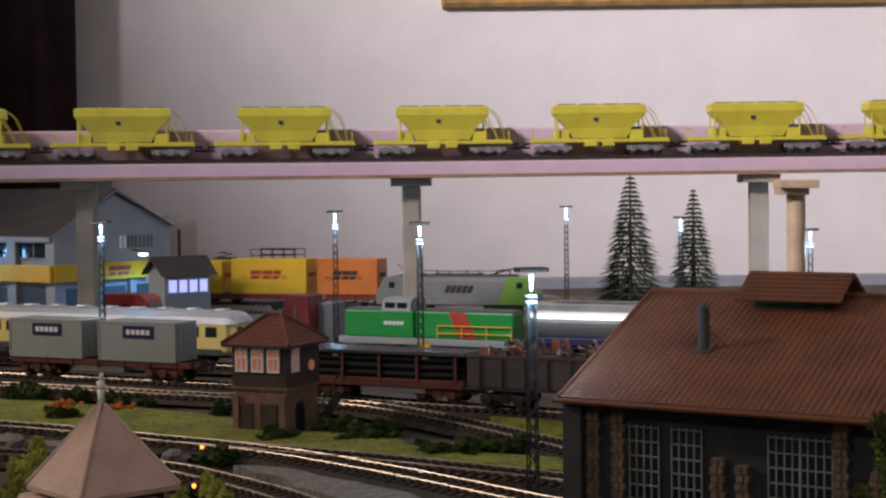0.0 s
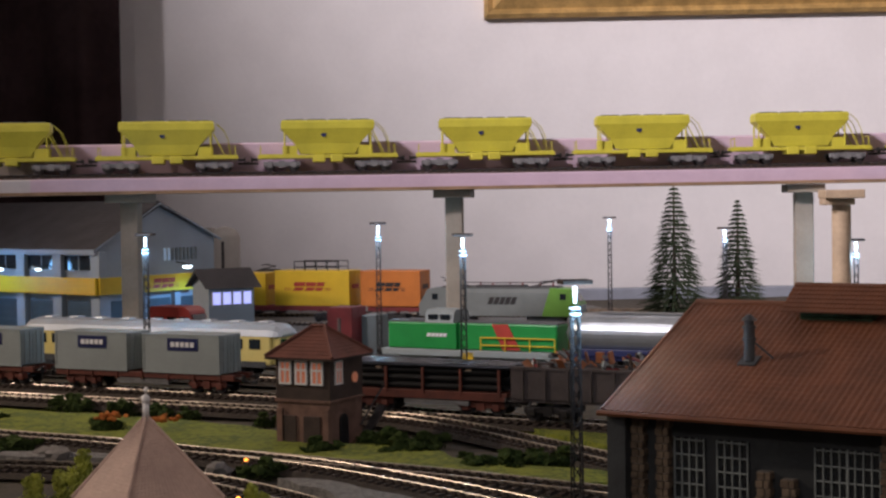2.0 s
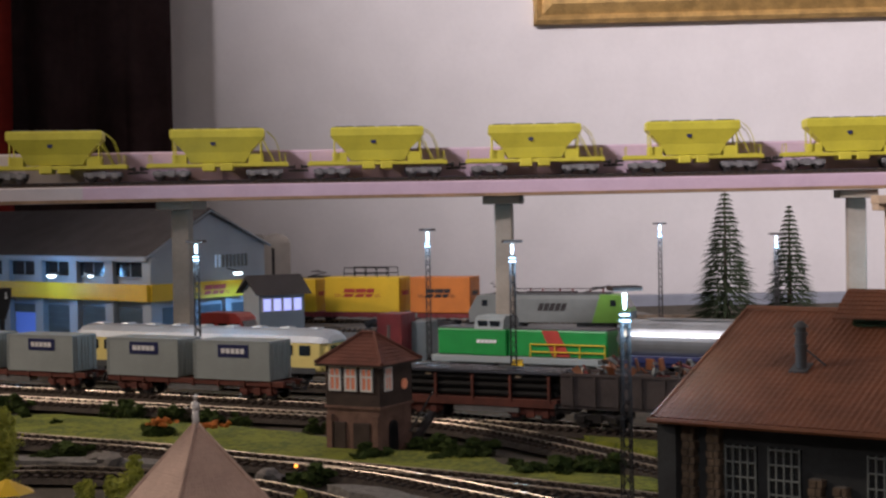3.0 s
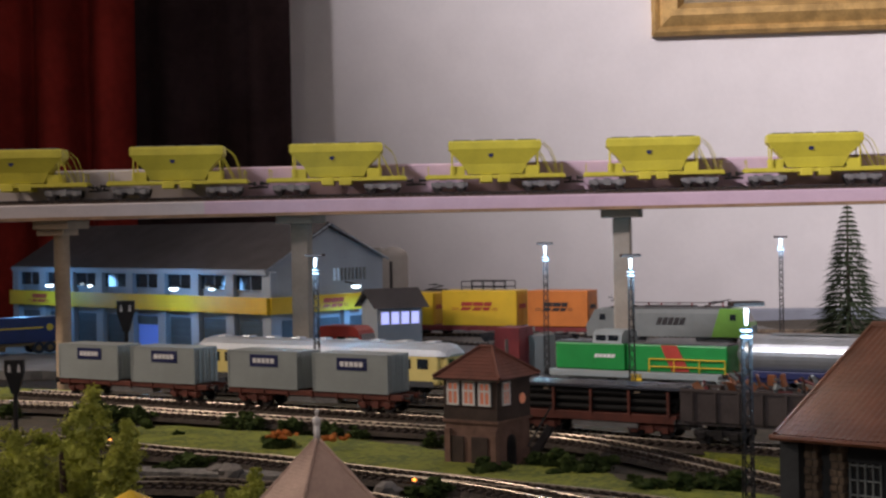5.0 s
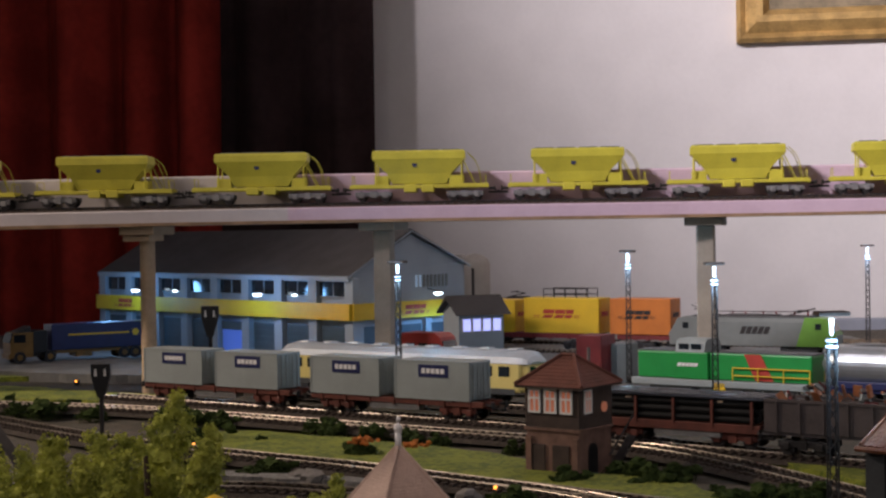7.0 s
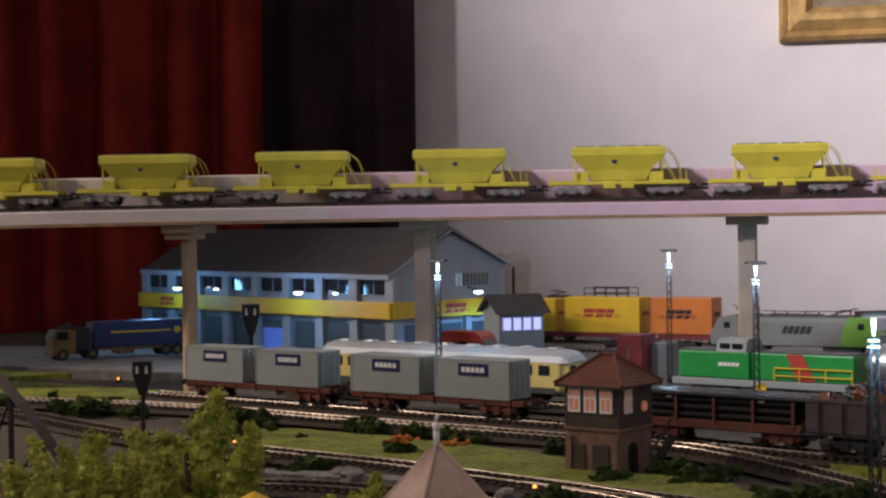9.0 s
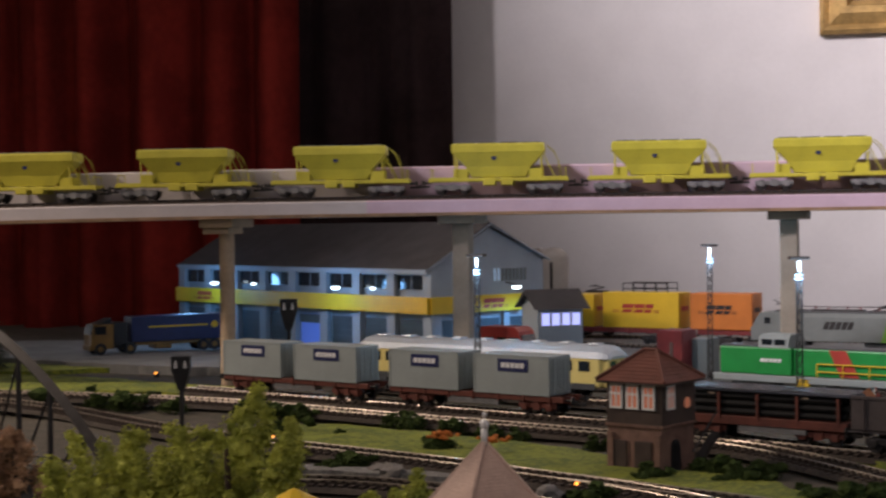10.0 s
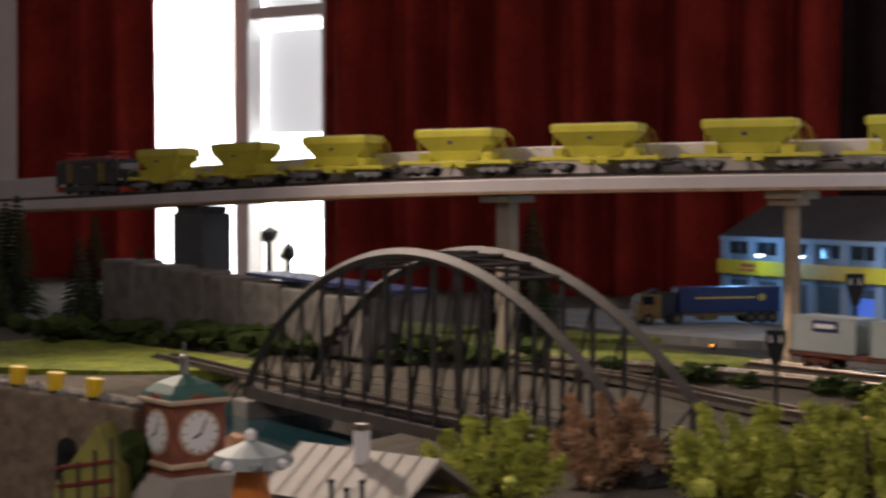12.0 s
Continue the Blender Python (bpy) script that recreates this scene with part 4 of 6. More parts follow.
def modern_loco(m):
    w = thing("modern_locomotive", m, "grey electric locomotive with a lime green cab end", "locomotive")
    L = 0.184
    prof = [(-0.0172, 0.011), (-0.0172, 0.038), (-0.0135, 0.0435), (0.0135, 0.0435), (0.0172, 0.038), (0.0172, 0.011)]
    part("body", Shape().prism(prof, L * 0.80, (-L * 0.02, 0, 0), rz=90), M["mid_grey"], w)
    for sx in (-1, 1):
        cab = Shape().prism([(-0.018, 0.011), (0.026, 0.011), (0.027, 0.024), (0.016, 0.0425), (-0.008, 0.0437)], 0.0349, (sx * L * 0.38, 0, 0), rz=0 if sx > 0 else 180)
        part("cab", cab, M["lime"] if sx > 0 else M["mid_grey"], w, "lime green cab" if sx > 0 else "grey cab")
        part("windscreen", Shape().box(0.0008, 0.027, 0.0125, (sx * (L * 0.38 + 0.0216), 0, 0.0335), ry=sx * -30), M["dark_glass"], w)
        part("nose", Shape().box(0.003, 0.030, 0.012, (sx * (L * 0.38 + 0.026), 0, 0.018), bevel=0.001), M["container"], w, "pale grey nose")
        p = Shape().box(0.034, 0.02, 0.0015, (sx * 0.052, 0, 0.0445))
        p.tube([(sx * 0.04, 0, 0.0455), (sx * 0.066, 0, 0.052), (sx * 0.05, 0, 0.0495)], 0.0007, 5).box(0.002, 0.03, 0.0012, (sx * 0.05, 0, 0.0502))
        p.box(0.002, 0.03, 0.0012, (sx * 0.066, 0, 0.0522))
        if sx < 0:
            p.tube([(-0.045, 0, 0.046), (-0.075, 0, 0.056), (-0.052, 0, 0.064)], 0.0007, 5).box(0.002, 0.03, 0.0012, (-0.052, 0, 0.0645))
        part("pantograph", p, M["steel"], w)
        for sy in (-1, 1):
            part("cab_window", Shape().box(0.007, 0.0008, 0.007, (sx * (L * 0.38 + 0.007), sy * 0.0174, 0.0335)), M["dark_glass"], w)
        bogie(w, sx * 0.054, M["dark_grey"], 0.0072, 0.03, 0.007)
        coupling(w, sx * (L / 2 + 0.003), sx)
    part("roof", Shape().box(0.142, 0.0285, 0.0016, (0, 0, 0.0436), bevel=0.0004), M["dark_grey"], w, "dark grey roof")
    part("roof_gear", Shape().box(0.06, 0.016, 0.003, (0, 0, 0.0450), bevel=0.0008), M["steel"], w)
    for k in range(8):
        part("insulator", Shape().cyl(0.0010, 0.0055, (-0.063 + 0.018 * k, -0.006 if k % 2 else 0.005, 0.0470), seg=8), M["rust"], w, "dark red insulator")
    part("roof_cable", Shape().tube([(-0.065, -0.005, 0.0498), (0.0, -0.004, 0.0492), (0.065, -0.005, 0.0498)], 0.0005, 5), M["steel"], w)
    for sy in (-1, 1):
        marks(w, "lettering", M["steel"], 0.005, sy * 0.0172, 0.029, 0.034, 0.0085, 5, sy)
    return w


def tank_wagon(m, label):
    w = thing("tank_wagon", m, label, "wagon")
    L = 0.125
    part("tank", Shape().cyl(0.0168, L * 0.93, (0, 0, 0.0330), "x", 32), M["tank"], w, "shiny silver barrel", smooth=False)
    for sx in (-1, 1):
        part("tank_end", Shape().blob(0.0166, (sx * L * 0.455, 0, 0.0330), 0.0, 1.0, 2), M["tank"], w, smooth=True)
        bogie(w, sx * 0.042, M["steel"])
        coupling(w, sx * L / 2, sx)
    part("underframe", Shape().box(L, 0.024, 0.004, (0, 0, 0.0130)).box(L * 0.9, 0.029, 0.0065, (0, 0, 0.0170), bevel=0.0008), M["navy"], w, "dark blue underframe")
    part("walkway", Shape().box(L * 0.7, 0.010, 0.001, (0, 0, 0.0502)), M["grey_metal"], w)
    return w


def build_yard_trains():
    T = 25.5
    ux, uy = math.cos(math.radians(T)), -math.sin(math.radians(T))

    def on_line(x0, y0, d):
        return x0 + ux * d, y0 + uy * d

    z, c = 0.0062, 0.0723
    ax, ay = -0.2000, 1.232
    for d0 in (-0.0806, -0.2788):
        x, y = on_line(ax, ay, d0 + 0.006)
        container_wagon(pose(x, y, z, rz=-T), 0.079)
        for e in (-1, 1):
            x, y = on_line(ax, ay, d0 + e * 0.0444)
            container(pose(x, y, z + 0.0152, rz=-T), c)
    x, y = on_line(ax + 0.0015, ay - 0.045, 0.177)
    stanchion_wagon(pose(x, y, z, rz=-T))
    x, y = on_line(ax + 0.0005, ay - 0.057, 0.318)
    gondola(pose(x, y, z, rz=-T))
    x, y = on_line(-0.163, 1.335, -0.143)
    railcar(pose(x, y, z, rz=-T))
    diesel_loco(pose(-0.0100, 1.4040, z, rz=-T))
    x, y = on_line(0.072, 1.362, 0.070)
    tank_wagon(pose(x, y, z, rz=-T), "silver tank wagon with a dark blue underframe in the yard")
    modern_loco(pose(0.018, 1.867, z, rz=-16))


# ---- buildings ----
def tile_rows(parent, corners, rows, cols, material, thick=0.0012, rib=None):
    """Roof skin in overlapping courses: corners are eave left, eave right, ridge right, ridge left."""
    a, b, c, d = (Vector(p) for p in corners)
    n = (b - a).cross(d - a).normalized()
    if n.z < 0:
        n = -n
    for r in range(rows):
        t0, t1 = r / rows, min(1.0, (r + 1.25) / rows)
        s = Shape()
        l0, r0, l1, r1 = a.lerp(d, t0), b.lerp(c, t0), a.lerp(d, t1), b.lerp(c, t1)
        prev = None
        for k in range(cols * 2 + 1):
            u = k / (cols * 2)
            up = (rib or thick) * (1.0 if k % 2 else 0.35)
            lo, hi = l0.lerp(r0, u), l1.lerp(r1, u)
            v = [s.bm.verts.new(lo), s.bm.verts.new(lo + n * (thick + up)), s.bm.verts.new(hi + n * up * (1.0 if rib else 0.6))]
            if prev:
                s.bm.faces.new((prev[0], v[0], v[1], prev[1]))
                s.bm.faces.new((prev[1], v[1], v[2], prev[2]))
            prev = v
        part("tile_course", s, material, parent)


def signal_box():
    b = thing("signal_box", pose(-0.1080, 1.020, -0.0035, rz=-26), "brick signal box with a dark boarded upper floor and tile roof", "signal box")
    W, D = 0.0405, 0.0405
    lower = Shape().box(W * 0.97, D * 0.97, 0.033, (0, 0, 0.0145), bevel=0.0004)
    wall = part("wall", lower, M["brick"], b, "brown brick ground floor")
    part("upper_wall", Shape().box(W, D, 0.0285, (0, 0, 0.0458), bevel=0.0005), M["brick_dark"], b, "dark boarded upper floor")
    part("string_course", Shape().box(W * 1.03, D * 1.03, 0.0018, (0, 0, 0.0316)), M["brick"], b)
    ex, ey, rx, z0, z1 = W / 2 + 0.0048, D / 2 + 0.0048, 0.0045, 0.0590, 0.0770
    roof = part("roof", Shape().box(2 * ex, 2 * ey, 0.0012, (0, 0, z0 - 0.0008)), M["brick_dark"], b, "red-brown hipped tile roof")
    for c in (((-ex, -ey, z0), (ex, -ey, z0), (rx, 0, z1), (-rx, 0, z1)), ((ex, -ey, z0), (ex, ey, z0), (rx, 0, z1), (rx, 0, z1)),
              ((ex, ey, z0), (-ex, ey, z0), (-rx, 0, z1), (rx, 0, z1)), ((-ex, ey, z0), (-ex, -ey, z0), (-rx, 0, z1), (-rx, 0, z1))):
        tile_rows(roof, c, 9, 20, M["tile_red"], 0.00025)
    cap = Shape()
    for sx in (-1, 1):
        for sy in (-1, 1):
            cap.tube([(sx * ex, sy * ey, z0 + 0.001), (sx * rx, 0, z1 + 0.0008)], 0.0011, 6)
    cap.tube([(-rx, 0, z1 + 0.0008), (rx, 0, z1 + 0.0008)], 0.0012, 6)
    part("ridge_cap", cap, M["tile_red"], roof)

    def window(x, y, z, rz, w, h, lit):
        o = part("window", Shape().box(w, 0.0006, h, (0, 0.0006, 0)), M["amber_lit"] if lit else M["dark_glass"], b, "dim reddish lit window")
        o.matrix_basis = pose(x, y, z, rz=rz)
        for u in (-0.5, 0.0, 0.5):
            part("frame_bar", Shape().box(0.0012 if u else 0.0008, 0.0012, h, (u * w, 0, 0)), M["white"], o)
        for v in (-0.5, 0.12, 0.5):
            part("frame_bar", Shape().box(w + 0.0012, 0.0014, 0.0012, (0, 0, v * h)), M["white"], o)

    for k in range(3):
        window(-0.0125 + 0.0118 * k, -D / 2 - 0.0006, 0.0495, 0, 0.0078, 0.0140, True)
    window(W / 2 + 0.0006, -0.0105, 0.0495, 90, 0.0072, 0.0140, True)
    part("chimney", Shape().cyl(0.0011, 0.016, (0.008, 0.012, 0.0735), seg=8), M["rock"], b, "thin pale flue")
    part("side_window", Shape().cyl(0.0034, 0.001, (W / 2 + 0.0004, 0.0095, 0.0445), "x", 12), M["amber_lit"], b, "round window glowing red")
    for x in (-0.0115, 0.0065):
        part("shutter", Shape().box(0.0125, 0.0012, 0.021, (x, -D * 0.485 - 0.0005, 0.0115), bevel=0.0003), M["brick_dark"], b, "dark closed shutter door")
    part("door", Shape().box(0.0012, 0.010, 0.0185, (W * 0.485 + 0.0005, -0.004, 0.0085)).cyl(0.005, 0.0012, (W * 0.485 + 0.0005, -0.004, 0.0178), "x", 16), M["black"], b, "dark arched doorway")
    part("stair", Shape().box(0.006, 0.03, 0.002, (W / 2 + 0.012, 0.012, 0.016), rx=35).tube([(W / 2 + 0.012, -0.004, 0.016), (W / 2 + 0.012, 0.026, 0.038)], 0.0007, 5), M["steel"], b)
    for sx in (-1, 1):
        part("corner_pier", Shape().box(0.004, 0.002, 0.0265, (sx * (W / 2 - 0.003), -D * 0.485 - 0.0008, 0.0135)), M["brick"], b)


def engine_shed():
    # long side faces the viewer; origin at the eave's near left corner
    rz = -33
    b = thing("engine_shed", pose(0.054, 0.752, 0, rz=rz), "dark brick engine shed with a brown corrugated tile roof", "engine shed")
    L, Wd, eave, ridge, over = 0.36, 0.205, 0.0535, 0.0975, 0.010
    part("wall", Shape().box(L - 0.002, Wd - 0.024, eave + 0.004, (L / 2 + 0.001, Wd / 2, eave / 2 - 0.002)), M["shed_wall"], b)
    part("corner_panel", Shape().box(0.0095, 0.0105, eave - 0.001, (0.0060, 0.0068, eave / 2 - 0.0005)), M["shed_wall"], b, "smooth grey-blue corner panel")
    g = Shape().prism([(-Wd / 2 + 0.012, eave), (Wd / 2 - 0.012, eave), (0, ridge - 0.004)], L - 0.004, (L / 2 + 0.001, Wd / 2, 0), rz=90)
    part("gable", g, M["shed_wall"], b)
    roof = part("roof", Shape().prism([(-Wd / 2 - 0.001, eave - 0.0015), (0, ridge - 0.0015), (Wd / 2 + 0.001, eave - 0.0015), (0, ridge - 0.004)], L, (L / 2, Wd / 2, 0), rz=90), M["tile"], b, "brown ribbed tile roof")
    tile_rows(roof, ((0, 0, eave), (L, 0, eave), (L, Wd / 2, ridge), (0, Wd / 2, ridge)), 26, 110, M["tile"], 0.00016, 0.0008)
    tile_rows(roof, ((L, Wd, eave), (0, Wd, eave), (0, Wd / 2, ridge), (L, Wd / 2, ridge)), 10, 60, M["tile"], 0.0005)
    part("ridge_cap", Shape().tube([(0, Wd / 2, ridge + 0.001), (L, Wd / 2, ridge + 0.001)], 0.0016, 8), M["tile"], roof)
    part("barge_board", Shape().tube([(0, 0, eave + 0.0004), (0, Wd / 2, ridge + 0.0004), (0, Wd, eave + 0.0004)], 0.0014, 6), M["tile"], roof)
    part("gutter", Shape().tube([(-0.002, -0.0015, eave - 0.001), (L, -0.0015, eave - 0.001)], 0.0014, 6), M["tile"], b)
    # ridge lantern
    lan = part("ridge_lantern", Shape().box(0.038, 0.027, 0.018, (0.0815, Wd / 2, ridge - 0.007)), M["fir"], b, "dark green louvred ridge lantern")
    for k in range(4):
        part("louvre", Shape().box(0.036, 0.0015, 0.0014, (0.0815, Wd / 2 - 0.0142, ridge - 0.011 + 0.0032 * k), rx=30), M["fir"], lan)
    lr = ridge - 0.0015
    part("lantern_roof", Shape().prism([(-0.021, lr), (0, lr + 0.0135), (0.021, lr), (0, lr + 0.0115)], 0.054, (0.082, Wd / 2, 0), rz=90), M["tile"], lan)
    for s in (-1, 1):
        c = [(0.055, Wd / 2 + s * 0.021, lr), (0.109, Wd / 2 + s * 0.021, lr), (0.109, Wd / 2, lr + 0.0135), (0.055, Wd / 2, lr + 0.0135)]
        tile_rows(lan, c, 7, 26, M["tile"], 0.0005)
    # smoke stack
    t = part("chimney", Shape().cyl(0.0027, 0.017, (0.0535, 0.0475, 0.0834), seg=14).cyl(0.0033, 0.0016, (0.0535, 0.0475, 0.0854), seg=14).cyl(0.0034, 0.0012, (0.0535, 0.0475, 0.0911), seg=14), M["dark_grey"], b, "dark grey metal smoke stack")
    part("cap", Shape().cyl(0.0040, 0.0028, (0.0535, 0.0475, 0.0957), seg=14, r2=0.0012).cyl(0.0024, 0.004, (0.0535, 0.0475, 0.0934), seg=10), M["dark_grey"], t)
    part("flashing", Shape().box(0.009, 0.009, 0.0012, (0.0535, 0.0475, 0.0749), rx=23), M["dark_grey"], t)
    part("stay", Shape().tube([(0.056, 0.0475, 0.084), (0.065, 0.0495, 0.0764)], 0.0005, 5), M["dark_grey"], t)
    # front: stone piers and barred windows
    for x, h in ((0.0135, 1.0), (0.0265, 1.0), (0.0765, 0.6), (0.0885, 0.55), (0.134, 1.0), (0.150, 0.6), (0.205, 1.0), (0.230, 0.6), (0.30, 1.0)):
        n = int(14 * h)
        hh = (eave - 0.004) * h
        pier = part("stone_pier", Shape().box(0.0052, 0.005, hh, (x, 0.0105, hh / 2)), M["rock"], b, "tan stone pier")
        for k in range(n):
            z, off = hh * (k + 0.5) / n, 0.0007 * (k % 2)
            part("stone", Shape().box(0.0036, 0.0066, hh / n - 0.0004, (x - 0.0012 + off, 0.0102, z), bevel=0.0003), M["stone"], pier)
            part("stone", Shape().box(0.0024, 0.0062, hh / n - 0.0004, (x + 0.0022 + off, 0.0102, z), bevel=0.0003), M["stone"], pier)
    for x in (0.0395, 0.0610, 0.108, 0.1225, 0.170, 0.188, 0.255, 0.277):
        f = Shape()
        for k in range(5):
            f.box(0.0005, 0.0012, 0.036, (-0.0075 + 0.00375 * k, 0, 0))
        for k in range(6):
            f.box(0.0155, 0.0012, 0.0005, (0, 0, -0.017 + 0.0068 * k))
        w = part("window", f, M["container"], b, "tall barred window")
        w.matrix_basis = pose(x, 0.0105, 0.024)
        part("pane", Shape().box(0.016, 0.0008, 0.036, (0, 0.001, 0)), M["dark_glass"], w)


def logistics_hall():
    # near right corner is the origin, long side runs to the left and back
    b = thing("logistics_hall", pose(-0.414, 1.700, 0.003, rz=-37), "pale logistics hall with yellow band, dock doors and slate roof", "hall")
    L, D, eave, rear, ridge = 0.517, 0.167, 0.104, 0.113, 0.153
    part("wall", Shape().prism([(-D / 2, 0), (D / 2, 0), (D / 2, rear), (-D / 2, eave)], L, (-L / 2, D / 2, 0), rz=90), M["hall"], b)
    part("gable", Shape().prism([(-D / 2, eave - 0.0002), (D / 2, rear - 0.0002), (0, ridge - 0.003)], L - 0.002, (-L / 2, D / 2, 0), rz=90), M["hall"], b)
    roof = part("roof", Shape().prism([(-D / 2 - 0.010, eave - 0.003), (0, ridge), (D / 2 + 0.006, rear - 0.003), (0, ridge - 0.005)], L + 0.008, (-L / 2, D / 2, 0), rz=90), M["roofing"], b, "dark slate-grey roof")
    tile_rows(roof, ((-L - 0.004, -0.010, eave - 0.002), (0.004, -0.010, eave - 0.002), (0.004, D / 2, ridge + 0.001), (-L - 0.004, D / 2, ridge + 0.001)), 22, 70, M["roofing"], 0.0004)
    part("fascia", Shape().box(L + 0.008, 0.002, 0.006, (-L / 2, -0.009, eave - 0.004)), M["hall"], b)
    for sx in (-L - 0.003, 0.003):
        part("barge_board", Shape().tube([(sx, -0.011, eave - 0.004), (sx, D / 2, ridge - 0.002), (sx, D + 0.007, rear - 0.004)], 0.0016, 5), M["hall"], roof)
    n = 8
    for k in range(n):
        x = -L + L * (k + 0.5) / n
        lit = k == 4
        door = part("dock_door", Shape().box(0.042, 0.003, 0.044, (x, -0.0005, 0.024)), M["door_lit"] if lit else M["door_teal"], b, "lit open dock door" if lit else "dark teal dock door")
        if not lit:
            for j in range(6):
                part("door_slat", Shape().box(0.041, 0.0008, 0.0060, (x, -0.0022, 0.0055 + 0.0073 * j), bevel=0.0002), M["door_teal"], door)
        else:
            part("shutter", Shape().box(0.041, 0.002, 0.010, (x, -0.0024, 0.041)), M["door_teal"], door)
        pane = part("upper_window", Shape().box(0.050, 0.002, 0.016, (x, -0.0008, 0.0875)), M["dark_glass"], b)
        part("frame", Shape().box(0.051, 0.003, 0.0012, (x, -0.0010, 0.0790)).box(0.051, 0.003, 0.0012, (x, -0.0010, 0.0960)).box(0.0010, 0.003, 0.016, (x, -0.0010, 0.0875)), M["hall"], pane)
    for k in range(n + 1):
        part("pilaster", Shape().box(0.015, 0.010, eave - 0.004, (-L + L * k / n, -0.002, (eave - 0.004) / 2), bevel=0.0008), M["hall"], b)
    band = part("band", Shape().box(L + 0.014, 0.004, 0.0185, (-L / 2 + 0.001, -0.011, 0.063), bevel=0.0005), M["yellow"], b, "yellow name band")
    part("side_band", Shape().box(0.004, D * 0.80, 0.0185, (0.009, D * 0.40 - 0.009, 0.063), bevel=0.0005), M["yellow"], b, "yellow name band")
    part("lettering", brand_bars(0.050, 0.0105), M["red"], band).matrix_basis = pose(-L + 0.065, -0.0132, 0.063)
    part("lettering", brand_bars(0.046, 0.0105), M["red"], band).matrix_basis = pose(0.0113, D * 0.40 + 0.012, 0.063, rz=90)
    for k in range(3):
        part("side_door", Shape().box(0.003, 0.034, 0.044, (0.0005, 0.030 + 0.050 * k, 0.024)), M["door_teal"], b)
    for k in range(4):
        part("side_pilaster", Shape().box(0.008, 0.009, 0.054, (0.002, 0.005 + 0.050 * k, 0.027), bevel=0.0008), M["hall"], b)
    for k in range(9):
        part("gable_grille", Shape().box(0.0015, 0.0026, 0.014, (0.0005, D * 0.55 + 0.0058 * k, 0.094)), M["grille_lit"] if k < 2 else M["mid_grey"], b, "pale lit grille slot" if k < 2 else "grey grille slot")
    # shaded lamps on arms above the band, shining down
    for x, y, r in ((-0.407, -0.024, 1.0), (-0.335, -0.012, 0.6), (-0.145, -0.024, 1.0), (-0.090, -0.012, 0.6), (0.014, 0.040, 0.7), (0.020, 0.107, 1.0)):
        arm = part("lamp_arm", Shape().tube([(x, y, 0.0830), (min(x, 0.002), max(y, 0.0), 0.0850)], 0.0007, 5), M["steel"], b)
        part("shade", Shape().cyl(0.0060 * r, 0.0022, (x, y, 0.0825), seg=14, r2=0.002 * r), M["grey_metal"], arm, "small lamp shade")
        if r == 1.0:
            if x < 0:
                lamp("wall_lamp", "POINT", 0.13, (0.20, 0.50, 1.0), b.matrix_world @ pose(x, y - 0.040, 0.078), 0.012)
            else:
                down = lamp("wall_lamp", "SPOT", 0.30, (0.20, 0.50, 1.0), b.matrix_world @ pose(x + 0.040, y, 0.0745), 0.010)
                down.data.spot_size, down.data.spot_blend = radians(165), 0.3
        part("lamp_head", Shape().blob(0.0056 * r, (x, y, 0.0800), 0.0, 0.4, 2), M["led"], arm, "cold white glowing lamp")


def gate_hut():
    b = thing("gate_hut", pose(-0.277, 1.672, 0.003, rz=-60), "small grey office hut with dark roof and lit windows", "hut")
    W, D, e, r = 0.048, 0.050, 0.066, 0.082
    part("wall", Shape().box(W, D, e, (0, 0, e / 2)), M["hall"], b)
    part("gable", Shape().prism([(-W / 2, e), (W / 2, e), (0, r - 0.003)], D - 0.002, (0, 0, 0)), M["hall"], b)
    part("roof", Shape().prism([(-W / 2 - 0.008, e - 0.004), (0, r), (W / 2 + 0.008, e - 0.004), (0, r - 0.004)], D + 0.012), M["roofing"], b, "dark slate roof")
    for k in range(4):
        w = part("window", Shape().box(0.0006, 0.0088, 0.0125, (W / 2 + 0.0005, -0.0165 + 0.0112 * k, 0.0515)), M["window_lit"], b, "lit bluish window")
        f = Shape()
        for u in (-0.005, 0.005):
            f.box(0.0012, 0.0010, 0.0145, (W / 2 + 0.0008, -0.0165 + 0.0112 * k + u * 0.95, 0.0515))
        part("frame", f, M["white"], w)
    part("door", Shape().box(0.014, 0.001, 0.028, (-0.012, -D / 2 - 0.0004, 0.014)), M["dark_grey"], b)


